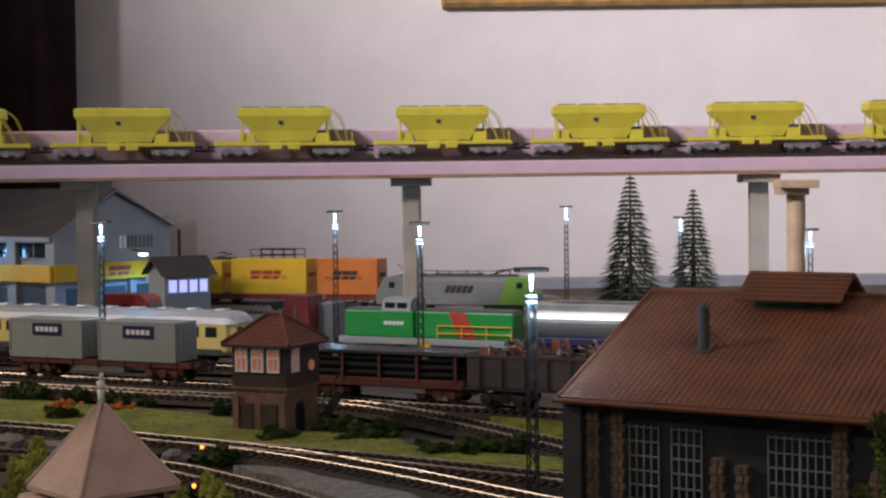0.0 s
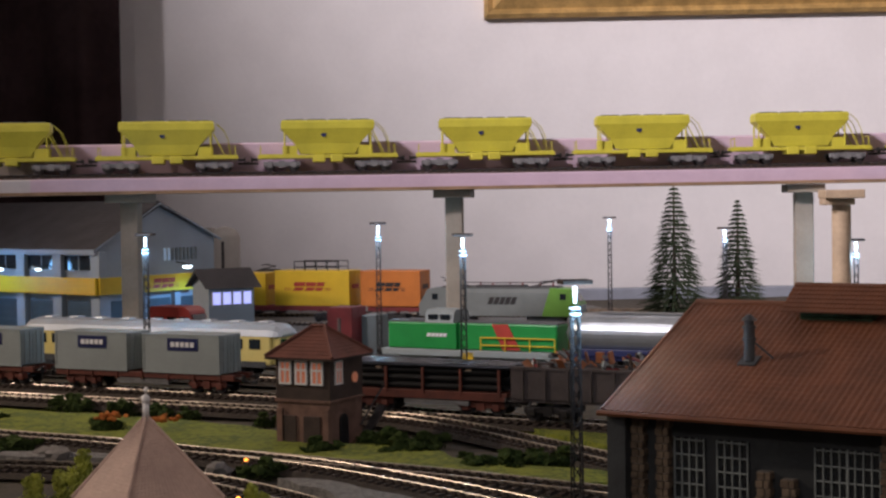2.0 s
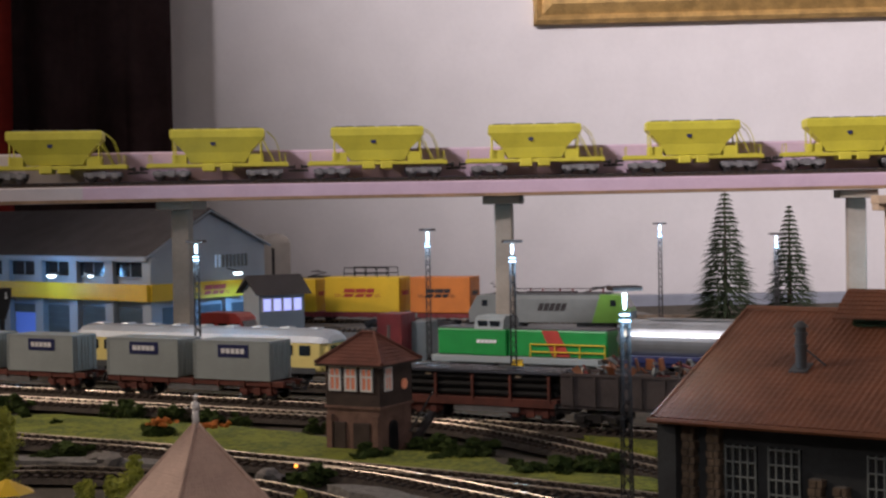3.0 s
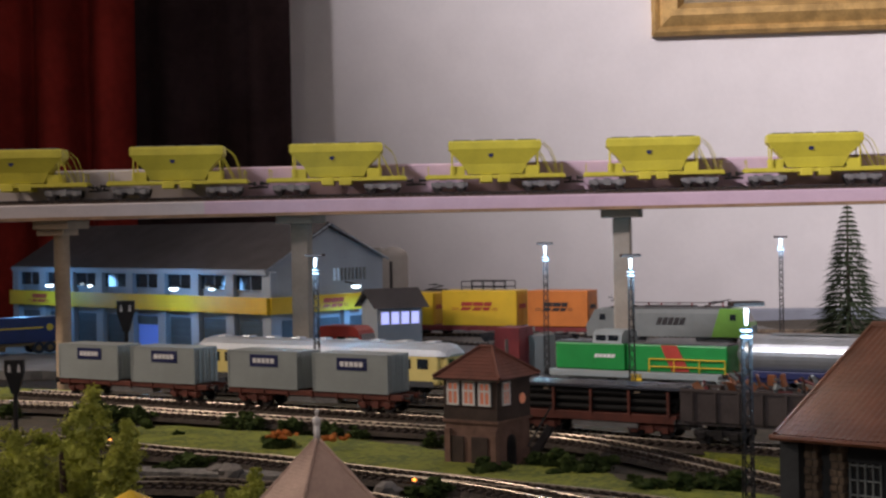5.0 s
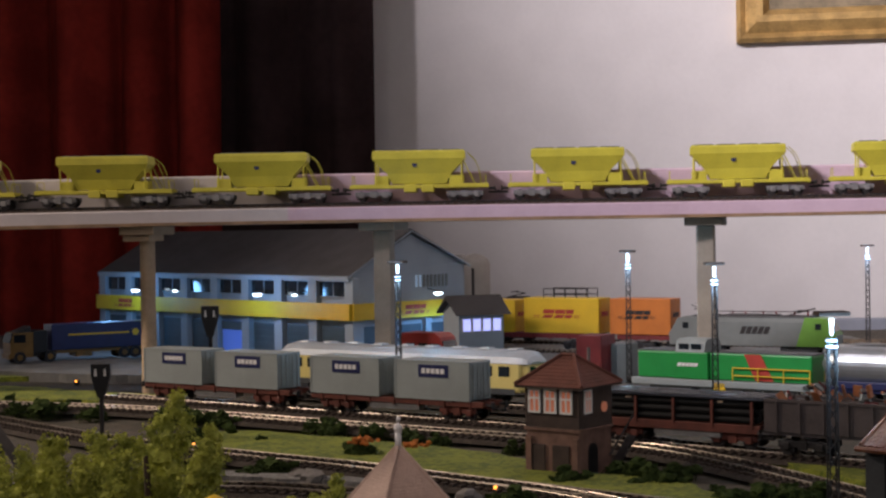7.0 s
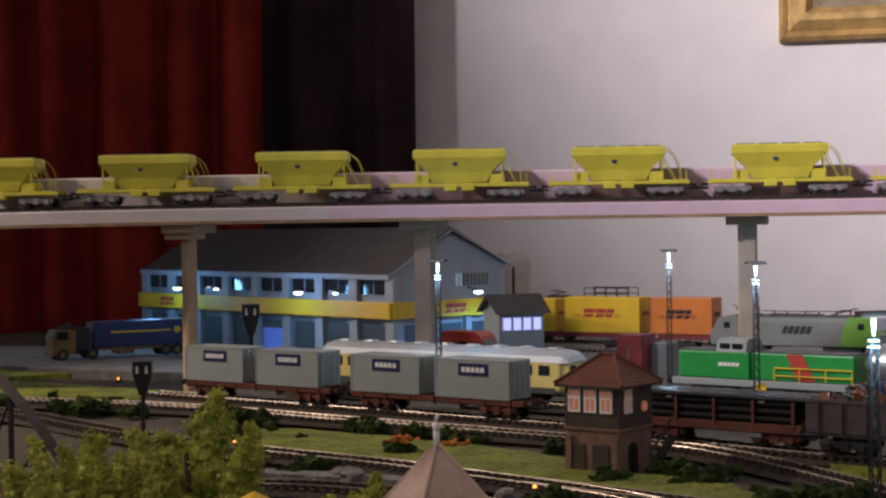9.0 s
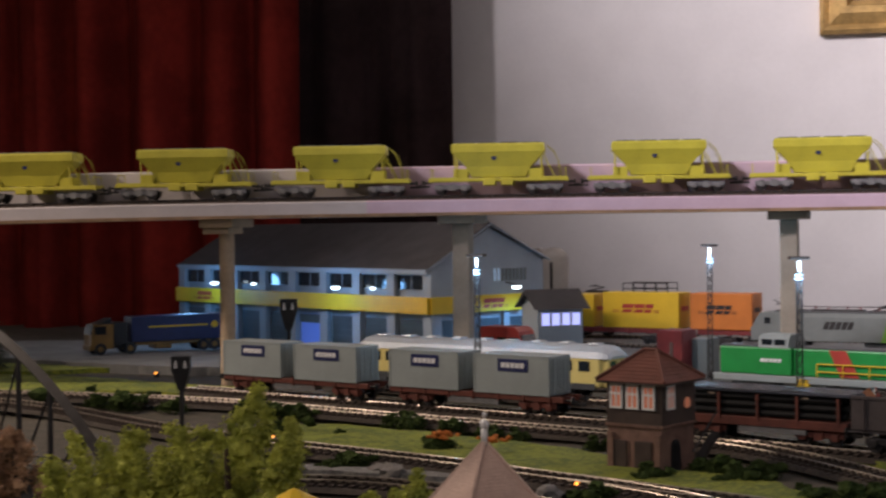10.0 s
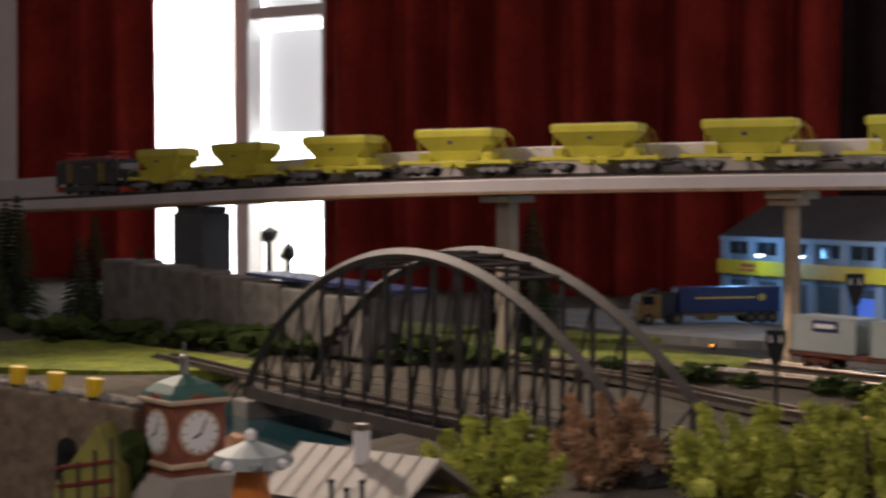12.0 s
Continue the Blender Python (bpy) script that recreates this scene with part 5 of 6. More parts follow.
def spire():
    b = thing("church_tower", pose(-0.0930, 0.430, 0, rz=41), "pale tower with a pinkish pyramid spire and white finial", "tower")
    part("wall", Shape().box(0.024, 0.024, 0.074, (0, 0, 0.036), bevel=0.0005), M["shed_wall"], b)
    part("lower_roof", Shape().prism([(-0.021, 0.060), (0.021, 0.060), (0.012, 0.0715), (-0.012, 0.0715)], 0.034, (-0.004, 0, 0)), M["pink_tile"], b, "pale pinkish skirt roof under the spire")
    e, z0, z1 = 0.0150, 0.0740, 0.0965
    roof = part("roof", Shape().box(2 * e, 2 * e, 0.0012, (0, 0, z0 - 0.0006)), M["pink_tile"], b, "pale pinkish shingle spire")
    q = [(-e, -e), (e, -e), (e, e), (-e, e)]
    for k in range(4):
        (x0, y0), (x1, y1) = q[k], q[(k + 1) % 4]
        tile_rows(roof, ((x0, y0, z0), (x1, y1, z0), (0.0006, 0, z1), (-0.0006, 0, z1)), 26, 22, M["pink_tile"], 0.00012)
        part("hip", Shape().tube([(x0, y0, z0 + 0.0004), (0, 0, z1 + 0.0004)], [0.0006, 0.0005], 6), M["pink_tile"], roof)
    f = Shape().cyl(0.0009, 0.005, (0, 0, z1 + 0.0015), seg=8).blob(0.0012, (0, 0, z1 + 0.0045), 0.2, 1.6).blob(0.0007, (0.0001, 0, z1 + 0.0072), 0.1, 1.5)
    part("finial", f, M["white"], b, "small white finial", smooth=True)


def arch_bridge():
    # origin at the near rib's left foot, deck to the right
    b = thing("arch_bridge", pose(-0.872, 1.034, 0, rz=-27.2), "grey steel tied-arch railway bridge", "bridge")
    L, W, H, n = 0.505, 0.058, 0.114, 16

    def rib_z(u):
        return H * (1 - (2 * u - 1) ** 2 * 1.0) ** 0.82 if 0 < u < 1 else 0.0

    for y in (0.0, W):
        pts = [(L * k / 40, y, 0.004 + rib_z(k / 40)) for k in range(41)]
        part("arch_rib", Shape().tube(pts, 0.0042, 4), M["bridge"], b)
        part("bottom_chord", Shape().box(L, 0.006, 0.010, (L / 2, y, -0.001)), M["bridge"], b)
        for k in range(1, n):
            u = k / n
            part("hanger", Shape().box(0.0024, 0.0024, rib_z(u), (L * u, y, 0.004 + rib_z(u) / 2)), M["steel"], b)
        for k in range(1, n - 1):
            u, v = k / n, (k + 1) / n
            part("diagonal", Shape().tube([(L * u, y, 0.005), (L * v, y, rib_z(v))], 0.0009, 5), M["steel"], b)
        rail = Shape()
        for z in (0.012, 0.018):
            rail.tube([(0, y, z), (L, y, z)], 0.0007, 5)
        part("parapet_rail", rail, M["bridge"], b)
    for k in range(5, n - 4):
        u = k / n
        part("top_strut", Shape().tube([(L * u, 0, 0.004 + rib_z(u)), (L * u, W, 0.004 + rib_z(u))], 0.0016, 5), M["bridge"], b)
        if k < n - 5:
            v = (k + 1) / n
            part("top_brace", Shape().tube([(L * u, 0, 0.004 + rib_z(u)), (L * v, W, 0.004 + rib_z(v))], 0.0012, 5), M["bridge"], b)
    part("deck", Shape().box(L, W, 0.003, (L / 2, W / 2, -0.003)), M["steel"], b)
    for x in (0.004, L - 0.004):
        part("abutment", Shape().box(0.03, W + 0.02, 0.05, (x, W / 2, -0.031), bevel=0.002), M["rock"], b, "grey stone abutment")


# ---- lamps and signals ----
def lamp_mast(m, h):
    b = thing("yard_light_mast", m, "slim dark lattice light mast with a glowing white head", "light mast", "yard light masts")
    s = Shape()
    for sx in (-1, 1):
        for sy in (-1, 1):
            s.tube([(sx * 0.0024, sy * 0.0024, 0), (sx * 0.0017, sy * 0.0017, h - 0.012)], 0.0005, 4)
    n = int(h / 0.0085)
    for k in range(n):
        z0, z1 = (h - 0.013) * k / n, (h - 0.013) * (k + 1) / n
        q = 0.0022
        s.tube([(-q, -q, z0), (q, -q, z1)], 0.0003, 4).tube([(q, -q, z0), (q, q, z1)], 0.00035, 4).tube([(q, q, z0), (-q, q, z1)], 0.00035, 4)
    part("lattice_pole", s, M["steel"], b)
    part("lamp_tube", Shape().cyl(0.0006, 0.0080, (0, 0, h - 0.0070), seg=10, r2=0.0012), M["led"], b, "glowing white lamp tube")
    lamp("mast_light", "POINT", 0.10, (0.38, 0.68, 1.0), m @ pose(0, -0.014, h - 0.018), 0.004)
    ring = Shape()
    for z in (h - 0.0135, h - 0.0165):
        ring.cyl(0.0030, 0.0009, (0, 0, z), seg=12)
    part("collar", ring, M["led_soft"], b, "bright collar rings under the lamp")
    part("reflector_plate", Shape().box(0.0155, 0.011, 0.0022, (0, 0, h - 0.0005), bevel=0.0005), M["brick_dark"], b, "flat dark reflector plate")


def build_masts():
    for x, y, h, rz in ((-0.104, 1.538, 0.132, 0), (0.155, 2.006, 0.128, 5), (-0.0185, 1.262, 0.126, 8), (-0.292, 1.362, 0.128, -5), (0.0435, 0.788, 0.113, 14), (0.283, 1.90, 0.115, 6), (0.350, 1.52, 0.110, -5)):
        lamp_mast(pose(x, y, 0, rz=rz), h)
    for x, y, h, q in ((-0.429, 1.030, 0.067, 0.76), (-0.512, 1.505, 0.083, 1.0)):
        b = thing("track_signal", pose(x, y, 0, rz=12), "dark two-lens track signal on a short post", "signal", "track signals")
        part("post", Shape().cyl(0.0020 * q, h - 0.020 * q, (0, 0, (h - 0.020 * q) / 2), seg=10), M["steel"], b)
        part("head", Shape().prism([(-0.0085 * q, h), (0.0085 * q, h), (0.0085 * q, h - 0.011 * q), (0.003 * q, h - 0.030 * q), (-0.003 * q, h - 0.030 * q), (-0.0085 * q, h - 0.011 * q)], 0.006), M["black"], b)
        for sx in (-1, 1):
            part("lens_hood", Shape().prism([(-0.0013 * q, h - 0.0105 * q), (0.0013 * q, h - 0.0105 * q), (0.0006 * q, h - 0.004 * q), (-0.0006 * q, h - 0.004 * q)], 0.0012, (sx * 0.0042 * q, -0.0035, 0)), M["white"], b, "white lens mark")
    for x, y in ((-0.141, 0.922), (-0.127, 0.802), (-0.384, 1.090), (-0.671, 1.548), (-1.12, 1.42), (-1.348, 1.640)):
        b = thing("ground_signal", pose(x, y, 0), "tiny ground signal with an amber light", "signal", "ground signals")
        part("housing", Shape().box(0.005, 0.004, 0.006, (0, 0, 0.003), bevel=0.0005), M["black"], b)
        part("lamp", Shape().blob(0.0013, (0, -0.0022, 0.0045), 0.0, 1, 1), M["amber_dot"], b, "amber light")


# ---- plants ----
def fir_tree(m, h, r):
    b = thing("fir_tree", m, "dark green bottle-brush fir tree", "tree", "fir trees")
    part("trunk", Shape().cyl(0.0035, h * 0.98, (0, 0, h * 0.49), seg=8, r2=0.0008), M["bark"], b)
    s = Shape()
    n = int(h / 0.0056)
    for k in range(n):
        u = k / n
        rr = r * (1 - u) ** 0.85 + 0.0015
        z = h * (0.05 + 0.95 * u)
        for j in range(56):
            a = random.uniform(0, math.tau)
            q = rr * random.uniform(0.70, 1.22)
            d = Vector((math.cos(a), math.sin(a), 0))
            w = Vector((-d.y, d.x, 0)) * 0.0015
            tip = d * q + Vector((0, 0, z - q * random.uniform(0.05, 0.28)))
            mid = d * q * 0.5 + Vector((0, 0, z + 0.001))
            root = Vector((0, 0, z + 0.0005))
            v = [s.bm.verts.new(p) for p in (root - w * 0.5, root + w * 0.5, mid + w, mid - w, tip, mid + Vector((0, 0, 0.0013)))]
            s.bm.faces.new((v[0], v[1], v[2], v[3]))
            s.bm.faces.new((v[3], v[2], v[4]))
            s.bm.faces.new((v[3], v[5], v[4]))
    part("crown", s, M["fir"], b)


def leafy_tree(m, h, r, material, label, name="leafy_tree", n=17, leaf=0.0010):
    """Several upright plumes of foamy clumps, each on its own limb, covered in small tufts."""
    b = thing(name, m, label, "tree")
    t = Shape().tube([(0, 0, -0.004), (0.001, 0, h * 0.3), (-0.001, 0.001, h * 0.6)], [0.0028, 0.0022, 0.0012], 7)
    s = Shape()
    for k in range(n):
        a = math.tau * k / n * 2.4 + random.uniform(-0.4, 0.4)
        q = r * (0.15 + 0.85 * (k / n) ** 0.6) * random.uniform(0.75, 1.1)
        base = Vector((math.cos(a) * q, math.sin(a) * q, h * random.uniform(0.10, 0.35)))
        top = h * (1.0 - 0.5 * (q / r) ** 1.5) * random.uniform(0.85, 1.05)
        t.tube([(0, 0, h * 0.15), tuple(base * 0.6), tuple(base)], [0.0014, 0.0009, 0.0004], 5)
        z, lean = base.z, Vector((math.cos(a), math.sin(a), 0)) * 0.25
        while z < top:
            u = (z - base.z) / max(top - base.z, 0.001)
            cr = r * 0.25 * (1.05 - 0.62 * u) * random.uniform(0.75, 1.2)
            c = base + lean * (z - base.z) + Vector((random.gauss(0, cr * 0.35), random.gauss(0, cr * 0.35), z - base.z))
            s.blob(cr * 0.60, c, 0.75, 0.95, 1)
            for j in range(75):
                d = Vector((random.gauss(0, 1), random.gauss(0, 1), random.gauss(0, 1))).normalized()
                p = c + d * cr * random.uniform(0.55, 1.25)
                e1 = (d.orthogonal() + Vector((random.gauss(0, 0.6), random.gauss(0, 0.6), random.gauss(0, 0.6)))).normalized()
                e2 = e1.cross(d).normalized()
                w = leaf * random.uniform(0.6, 1.4)
                s.bm.faces.new([s.bm.verts.new(p + e1 * w * x + e2 * w * y + d * zz * w) for x, y, zz in ((-1, 0, 0), (0, -0.7, 0.6), (1, 0, 0), (0, 0.7, 0.6))])
            z += cr * 0.75
    part("trunk", t, M["bark"], b)
    part("crown", s, material, b)


def bush(x, y, r, material, label, z=0.0, squash=0.7):
    s = Shape()
    for k in range(10):
        p = Vector((random.gauss(0, r * 0.5), random.gauss(0, r * 0.4), abs(random.gauss(0, r * 0.3)) + r * 0.25))
        s.blob(r * random.uniform(0.25, 0.42), p, 0.8, squash, 2)
    for k in range(380):
        d = Vector((random.gauss(0, 1), random.gauss(0, 1), abs(random.gauss(0, 1)))).normalized()
        c = Vector((d.x * r * 1.05, d.y * r * 0.9, d.z * r * squash)) * random.uniform(0.75, 1.1)
        e1, q = d.orthogonal().normalized(), r * random.uniform(0.05, 0.10)
        e2 = e1.cross(d)
        s.bm.faces.new([s.bm.verts.new(c + e1 * q * i + e2 * q * j + d * q * kk) for i, j, kk in ((-1, 0, 0), (0, -0.7, 0.5), (1, 0, 0), (0, 0.7, 0.5))])
    return solid("bush", s, material, label, "bush", pose(x, y, z))


# ---- more of the yard ----
def swap_body(name, m, size, material, label, marks_mat=None, rack=False):
    L, W, H = size
    c = thing(name, m, label, "container", "swap bodies on the rear track")
    part("shell", Shape().box(L, W, H, (0, 0, H / 2), bevel=0.0008), material, c)
    for sx in (-1, 1):
        for sy in (-1, 1):
            part("corner_post", Shape().box(0.0018, 0.0018, H, (sx * (L / 2 - 0.0006), sy * (W / 2 - 0.0005), H / 2)), material, c)
    for sx in (-0.25, 0.25):
        part("end_door", Shape().box(0.0010, W * 0.46, H * 0.9, (L / 2 + 0.0003, sx * W * 0.96, H / 2)), material, c)
    if marks_mat:
        part("lettering", brand_bars(L * 0.62, H * 0.24), marks_mat, c).matrix_basis = pose(-L * 0.06, -W / 2 - 0.0004, H * 0.55)
        s = Shape()
        for k in range(3):
            s.box(0.0006, W * 0.14, H * 0.13, (L / 2 + 0.0010, W * (-0.22 + 0.2 * k), H * 0.55))
        part("lettering", s, marks_mat, c)
    if rack:
        r = Shape()
        for z in (H + 0.004, H + 0.011):
            for sy in (-0.4, 0.4):
                r.tube([(-L * 0.25, sy * W, z), (L * 0.35, sy * W, z)], 0.0006, 5)
        for k in range(5):
            for sy in (-0.4, 0.4):
                r.cyl(0.0006, 0.011, (-L * 0.25 + L * 0.15 * k, sy * W, H + 0.0055), seg=5)
        part("roof_rack", r, M["steel"], c, "dark railing on top")
    return c


def low_flat(m, L):
    w = thing("flat_wagon", m, "dark red low flat wagon on the rear track", "wagon")
    s = Shape().box(L, 0.028, 0.006, (0, 0, 0.0170), bevel=0.0006)
    for k in range(8):
        s.box(0.002, 0.030, 0.007, (-L / 2 + L * (k + 0.5) / 8, 0, 0.0165))
    part("underframe", s, M["rust"], w)
    for sx in (-1, 1):
        bogie(w, sx * (L / 2 - 0.03), M["steel"])
        coupling(w, sx * L / 2, sx)


def lorry(m):
    w = thing("articulated_lorry", m, "amber tractor with a dark navy box trailer", "lorry")
    cab = part("cab", Shape().prism([(-0.014, 0.007), (0.013, 0.007), (0.013, 0.036), (-0.010, 0.036), (-0.014, 0.024)], 0.028, (-0.075, 0, 0)), M["ochre"], w, "dull amber cab")
    part("windscreen", Shape().box(0.0010, 0.0275, 0.0125, (-0.0876, 0, 0.0300), ry=18), M["dull_glass"], cab)
    for sy in (-1, 1):
        part("side_window", Shape().box(0.014, 0.0008, 0.0095, (-0.078, sy * 0.0142, 0.0290)), M["dull_glass"], cab)
    part("bumper", Shape().box(0.003, 0.028, 0.006, (-0.0895, 0, 0.0085), bevel=0.0008), M["ochre"], cab)
    part("air_deflector", Shape().prism([(-0.008, 0), (0.010, 0), (0.010, 0.007)], 0.024, (-0.074, 0, 0.036)), M["black"], cab)
    part("sleeper_back", Shape().box(0.017, 0.026, 0.026, (-0.0530, 0, 0.0245), bevel=0.0008), M["black"], w, "black equipment box behind the cab")
    part("chassis", Shape().box(0.045, 0.018, 0.004, (-0.055, 0, 0.009)), M["steel"], w)
    tr = part("trailer_box", Shape().box(0.128, 0.0295, 0.030, (0.024, 0, 0.0285), bevel=0.0008), M["navy"], w, "navy blue box trailer")
    part("trailer_stripe", Shape().box(0.075, 0.0006, 0.0018, (0.018, -0.0151, 0.031)).cyl(0.0042, 0.0006, (0.064, -0.0151, 0.031), "y", 16), M["yellow"], tr, "yellow stripe and roundel")
    part("trailer_chassis", Shape().box(0.12, 0.024, 0.004, (0.026, 0, 0.0115)), M["ochre"], w)
    part("side_tank", Shape().box(0.02, 0.026, 0.006, (0.0, 0, 0.0075), bevel=0.0008), M["ochre"], w)
    for x in (-0.078, -0.042, 0.050, 0.064, 0.078):
        for sy in (-1, 1):
            t = part("wheel", Shape().cyl(0.0070, 0.005, (x, sy * 0.0122, 0.0070), "y", 18), M["black"], w)
            part("rim", Shape().cyl(0.0034, 0.0056, (x, sy * 0.0122, 0.0070), "y", 12), M["ochre"], t)


def van(m):
    w = thing("delivery_van", m, "orange-red delivery van parked before the hall", "van")
    part("body", Shape().prism([(-0.034, 0.006), (0.036, 0.006), (0.037, 0.024), (0.028, 0.046), (0.020, 0.050), (-0.030, 0.050), (-0.034, 0.046)], 0.026), M["red"], w)
    part("windscreen", Shape().box(0.0008, 0.022, 0.014, (0.0331, 0, 0.036), ry=-22), M["dark_glass"], w)
    for sy in (-1, 1):
        for x in (-0.018, 0.002, 0.020):
            part("side_window", Shape().box(0.014, 0.0006, 0.011, (x, sy * 0.0131, 0.0345)), M["dark_glass"], w)
    for x in (-0.021, 0.024):
        for sy in (-1, 1):
            part("wheel", Shape().cyl(0.006, 0.004, (x, sy * 0.0115, 0.006), "y", 16), M["black"], w)


def silo(m):
    w = thing("silo", m, "beige round silo with a domed top", "silo")
    part("drum", Shape().cyl(0.021, 0.105, (0, 0, 0.0525), seg=28), M["beige"], w)
    part("dome", Shape().blob(0.021, (0, 0, 0.105), 0.0, 0.75, 2), M["beige"], w, smooth=True)
    part("ladder", Shape().box(0.004, 0.0008, 0.10, (0, -0.0215, 0.05)), M["steel"], w)


def rear_loco(m):
    w = thing("rear_locomotive", m, "dark red locomotive with a silver roof on the rear track", "locomotive")
    L = 0.170
    part("body", Shape().prism([(-0.016, 0.012), (0.016, 0.012), (0.0165, 0.046), (-0.0165, 0.046)], L, rz=90), M["rust"], w)
    part("roof", Shape().prism([(-0.0168, 0.0455), (-0.013, 0.0535), (-0.006, 0.0570), (0.006, 0.0570), (0.013, 0.0535), (0.0168, 0.0455)], L - 0.006, rz=90), M["grey_metal"], w, "dull silver roof")
    for sx in (-1, 1):
        part("cab_front", Shape().prism([(0, 0.012), (0.010, 0.012), (0.011, 0.030), (0.004, 0.052), (0, 0.054)], 0.031, (sx * L / 2, 0, 0), rz=0 if sx > 0 else 180), M["rust"], w)
        part("windscreen", Shape().box(0.0008, 0.026, 0.010, (sx * (L / 2 + 0.0078), 0, 0.0415), ry=sx * -18), M["dark_glass"], w)
        part("pantograph", Shape().box(0.026, 0.018, 0.0014, (sx * 0.05, 0, 0.0580)).tube([(sx * 0.038, 0, 0.0585), (sx * 0.060, 0, 0.0630), (sx * 0.045, 0, 0.0645)], 0.0007, 5).box(0.002, 0.028, 0.0012, (sx * 0.045, 0, 0.0648)), M["steel"], w, "folded pantograph")
        bogie(w, sx * 0.05, M["dark_grey"], 0.0068, 0.030, 0.007)
        coupling(w, sx * (L / 2 + 0.006), sx)
        for sy in (-1, 1):
            part("cab_window", Shape().box(0.008, 0.0008, 0.008, (sx * 0.074, sy * 0.0166, 0.040)), M["dark_glass"], w)
    part("roof_vent", Shape().box(0.03, 0.014, 0.003, (0, 0, 0.0582), bevel=0.0006), M["dark_grey"], w)


def build_rear_yard():
    swap_body("swap_body", pose(-0.207, 1.955, 0.0262, rz=-20), (0.100, 0.034, 0.043), M["yellow"], "yellow parcel container with red lettering and roof railing", M["red"], True)
    swap_body("swap_body", pose(-0.310, 1.992, 0.0262, rz=-20), (0.092, 0.034, 0.040), M["yellow"], "yellow parcel container with red lettering", M["red"])
    swap_body("swap_body", pose(-0.110, 1.923, 0.0262, rz=-18), (0.076, 0.034, 0.043), M["orange"], "orange container with dark lettering", M["steel"])
    low_flat(pose(-0.260, 1.972, 0.0062, rz=-19.5), 0.205)
    low_flat(pose(-0.080, 1.913, 0.0062, rz=-18), 0.125)
    swap_body("upright_container", pose(-0.138, 1.565, 0.003, rz=-22), (0.026, 0.030, 0.047), M["rust"], "dark red container standing in the yard")
    swap_body("upright_container", pose(-0.113, 1.575, 0.003, rz=-22), (0.020, 0.026, 0.038), M["mid_grey"], "grey container standing in the yard")
    van(pose(-0.303, 1.560, 0.003, rz=-25) @ Matrix.Diagonal((0.78, 1.0, 1.0, 1.0)))
    silo(pose(-0.362, 2.21, 0.0))
    plant = thing("plant_housing", pose(-0.386, 2.215, 0.0), "dull beige box housing beside the silo", "housing")
    part("body", Shape().box(0.024, 0.030, 0.112, (0, 0, 0.056), bevel=0.002), M["beige"], plant)
    part("hood", Shape().prism([(-0.012, 0.112), (0.012, 0.112), (0.006, 0.119), (-0.009, 0.119)], 0.028), M["beige"], plant)
    rear_loco(pose(-0.335, 2.106, 0.0062, rz=-11))
    lorry(pose(-0.775, 1.800, 0.006, rz=43))
    w = thing("stone_kerb_wall", pose(0.24, 2.02, -0.004, rz=-14), "low brown rubble wall behind the rear track", "wall")
    for r in range(3):
        for k in range(26):
            part("stone", Shape().box(0.0145, 0.012, 0.0046, (-0.20 + 0.0155 * k + 0.007 * (r % 2), random.uniform(-0.001, 0.001), 0.0025 + 0.0051 * r), bevel=0.0), M["stone"], w)
    part("core", Shape().box(0.41, 0.008, 0.014, (0, 0, 0.007)), M["brick_dark"], w)


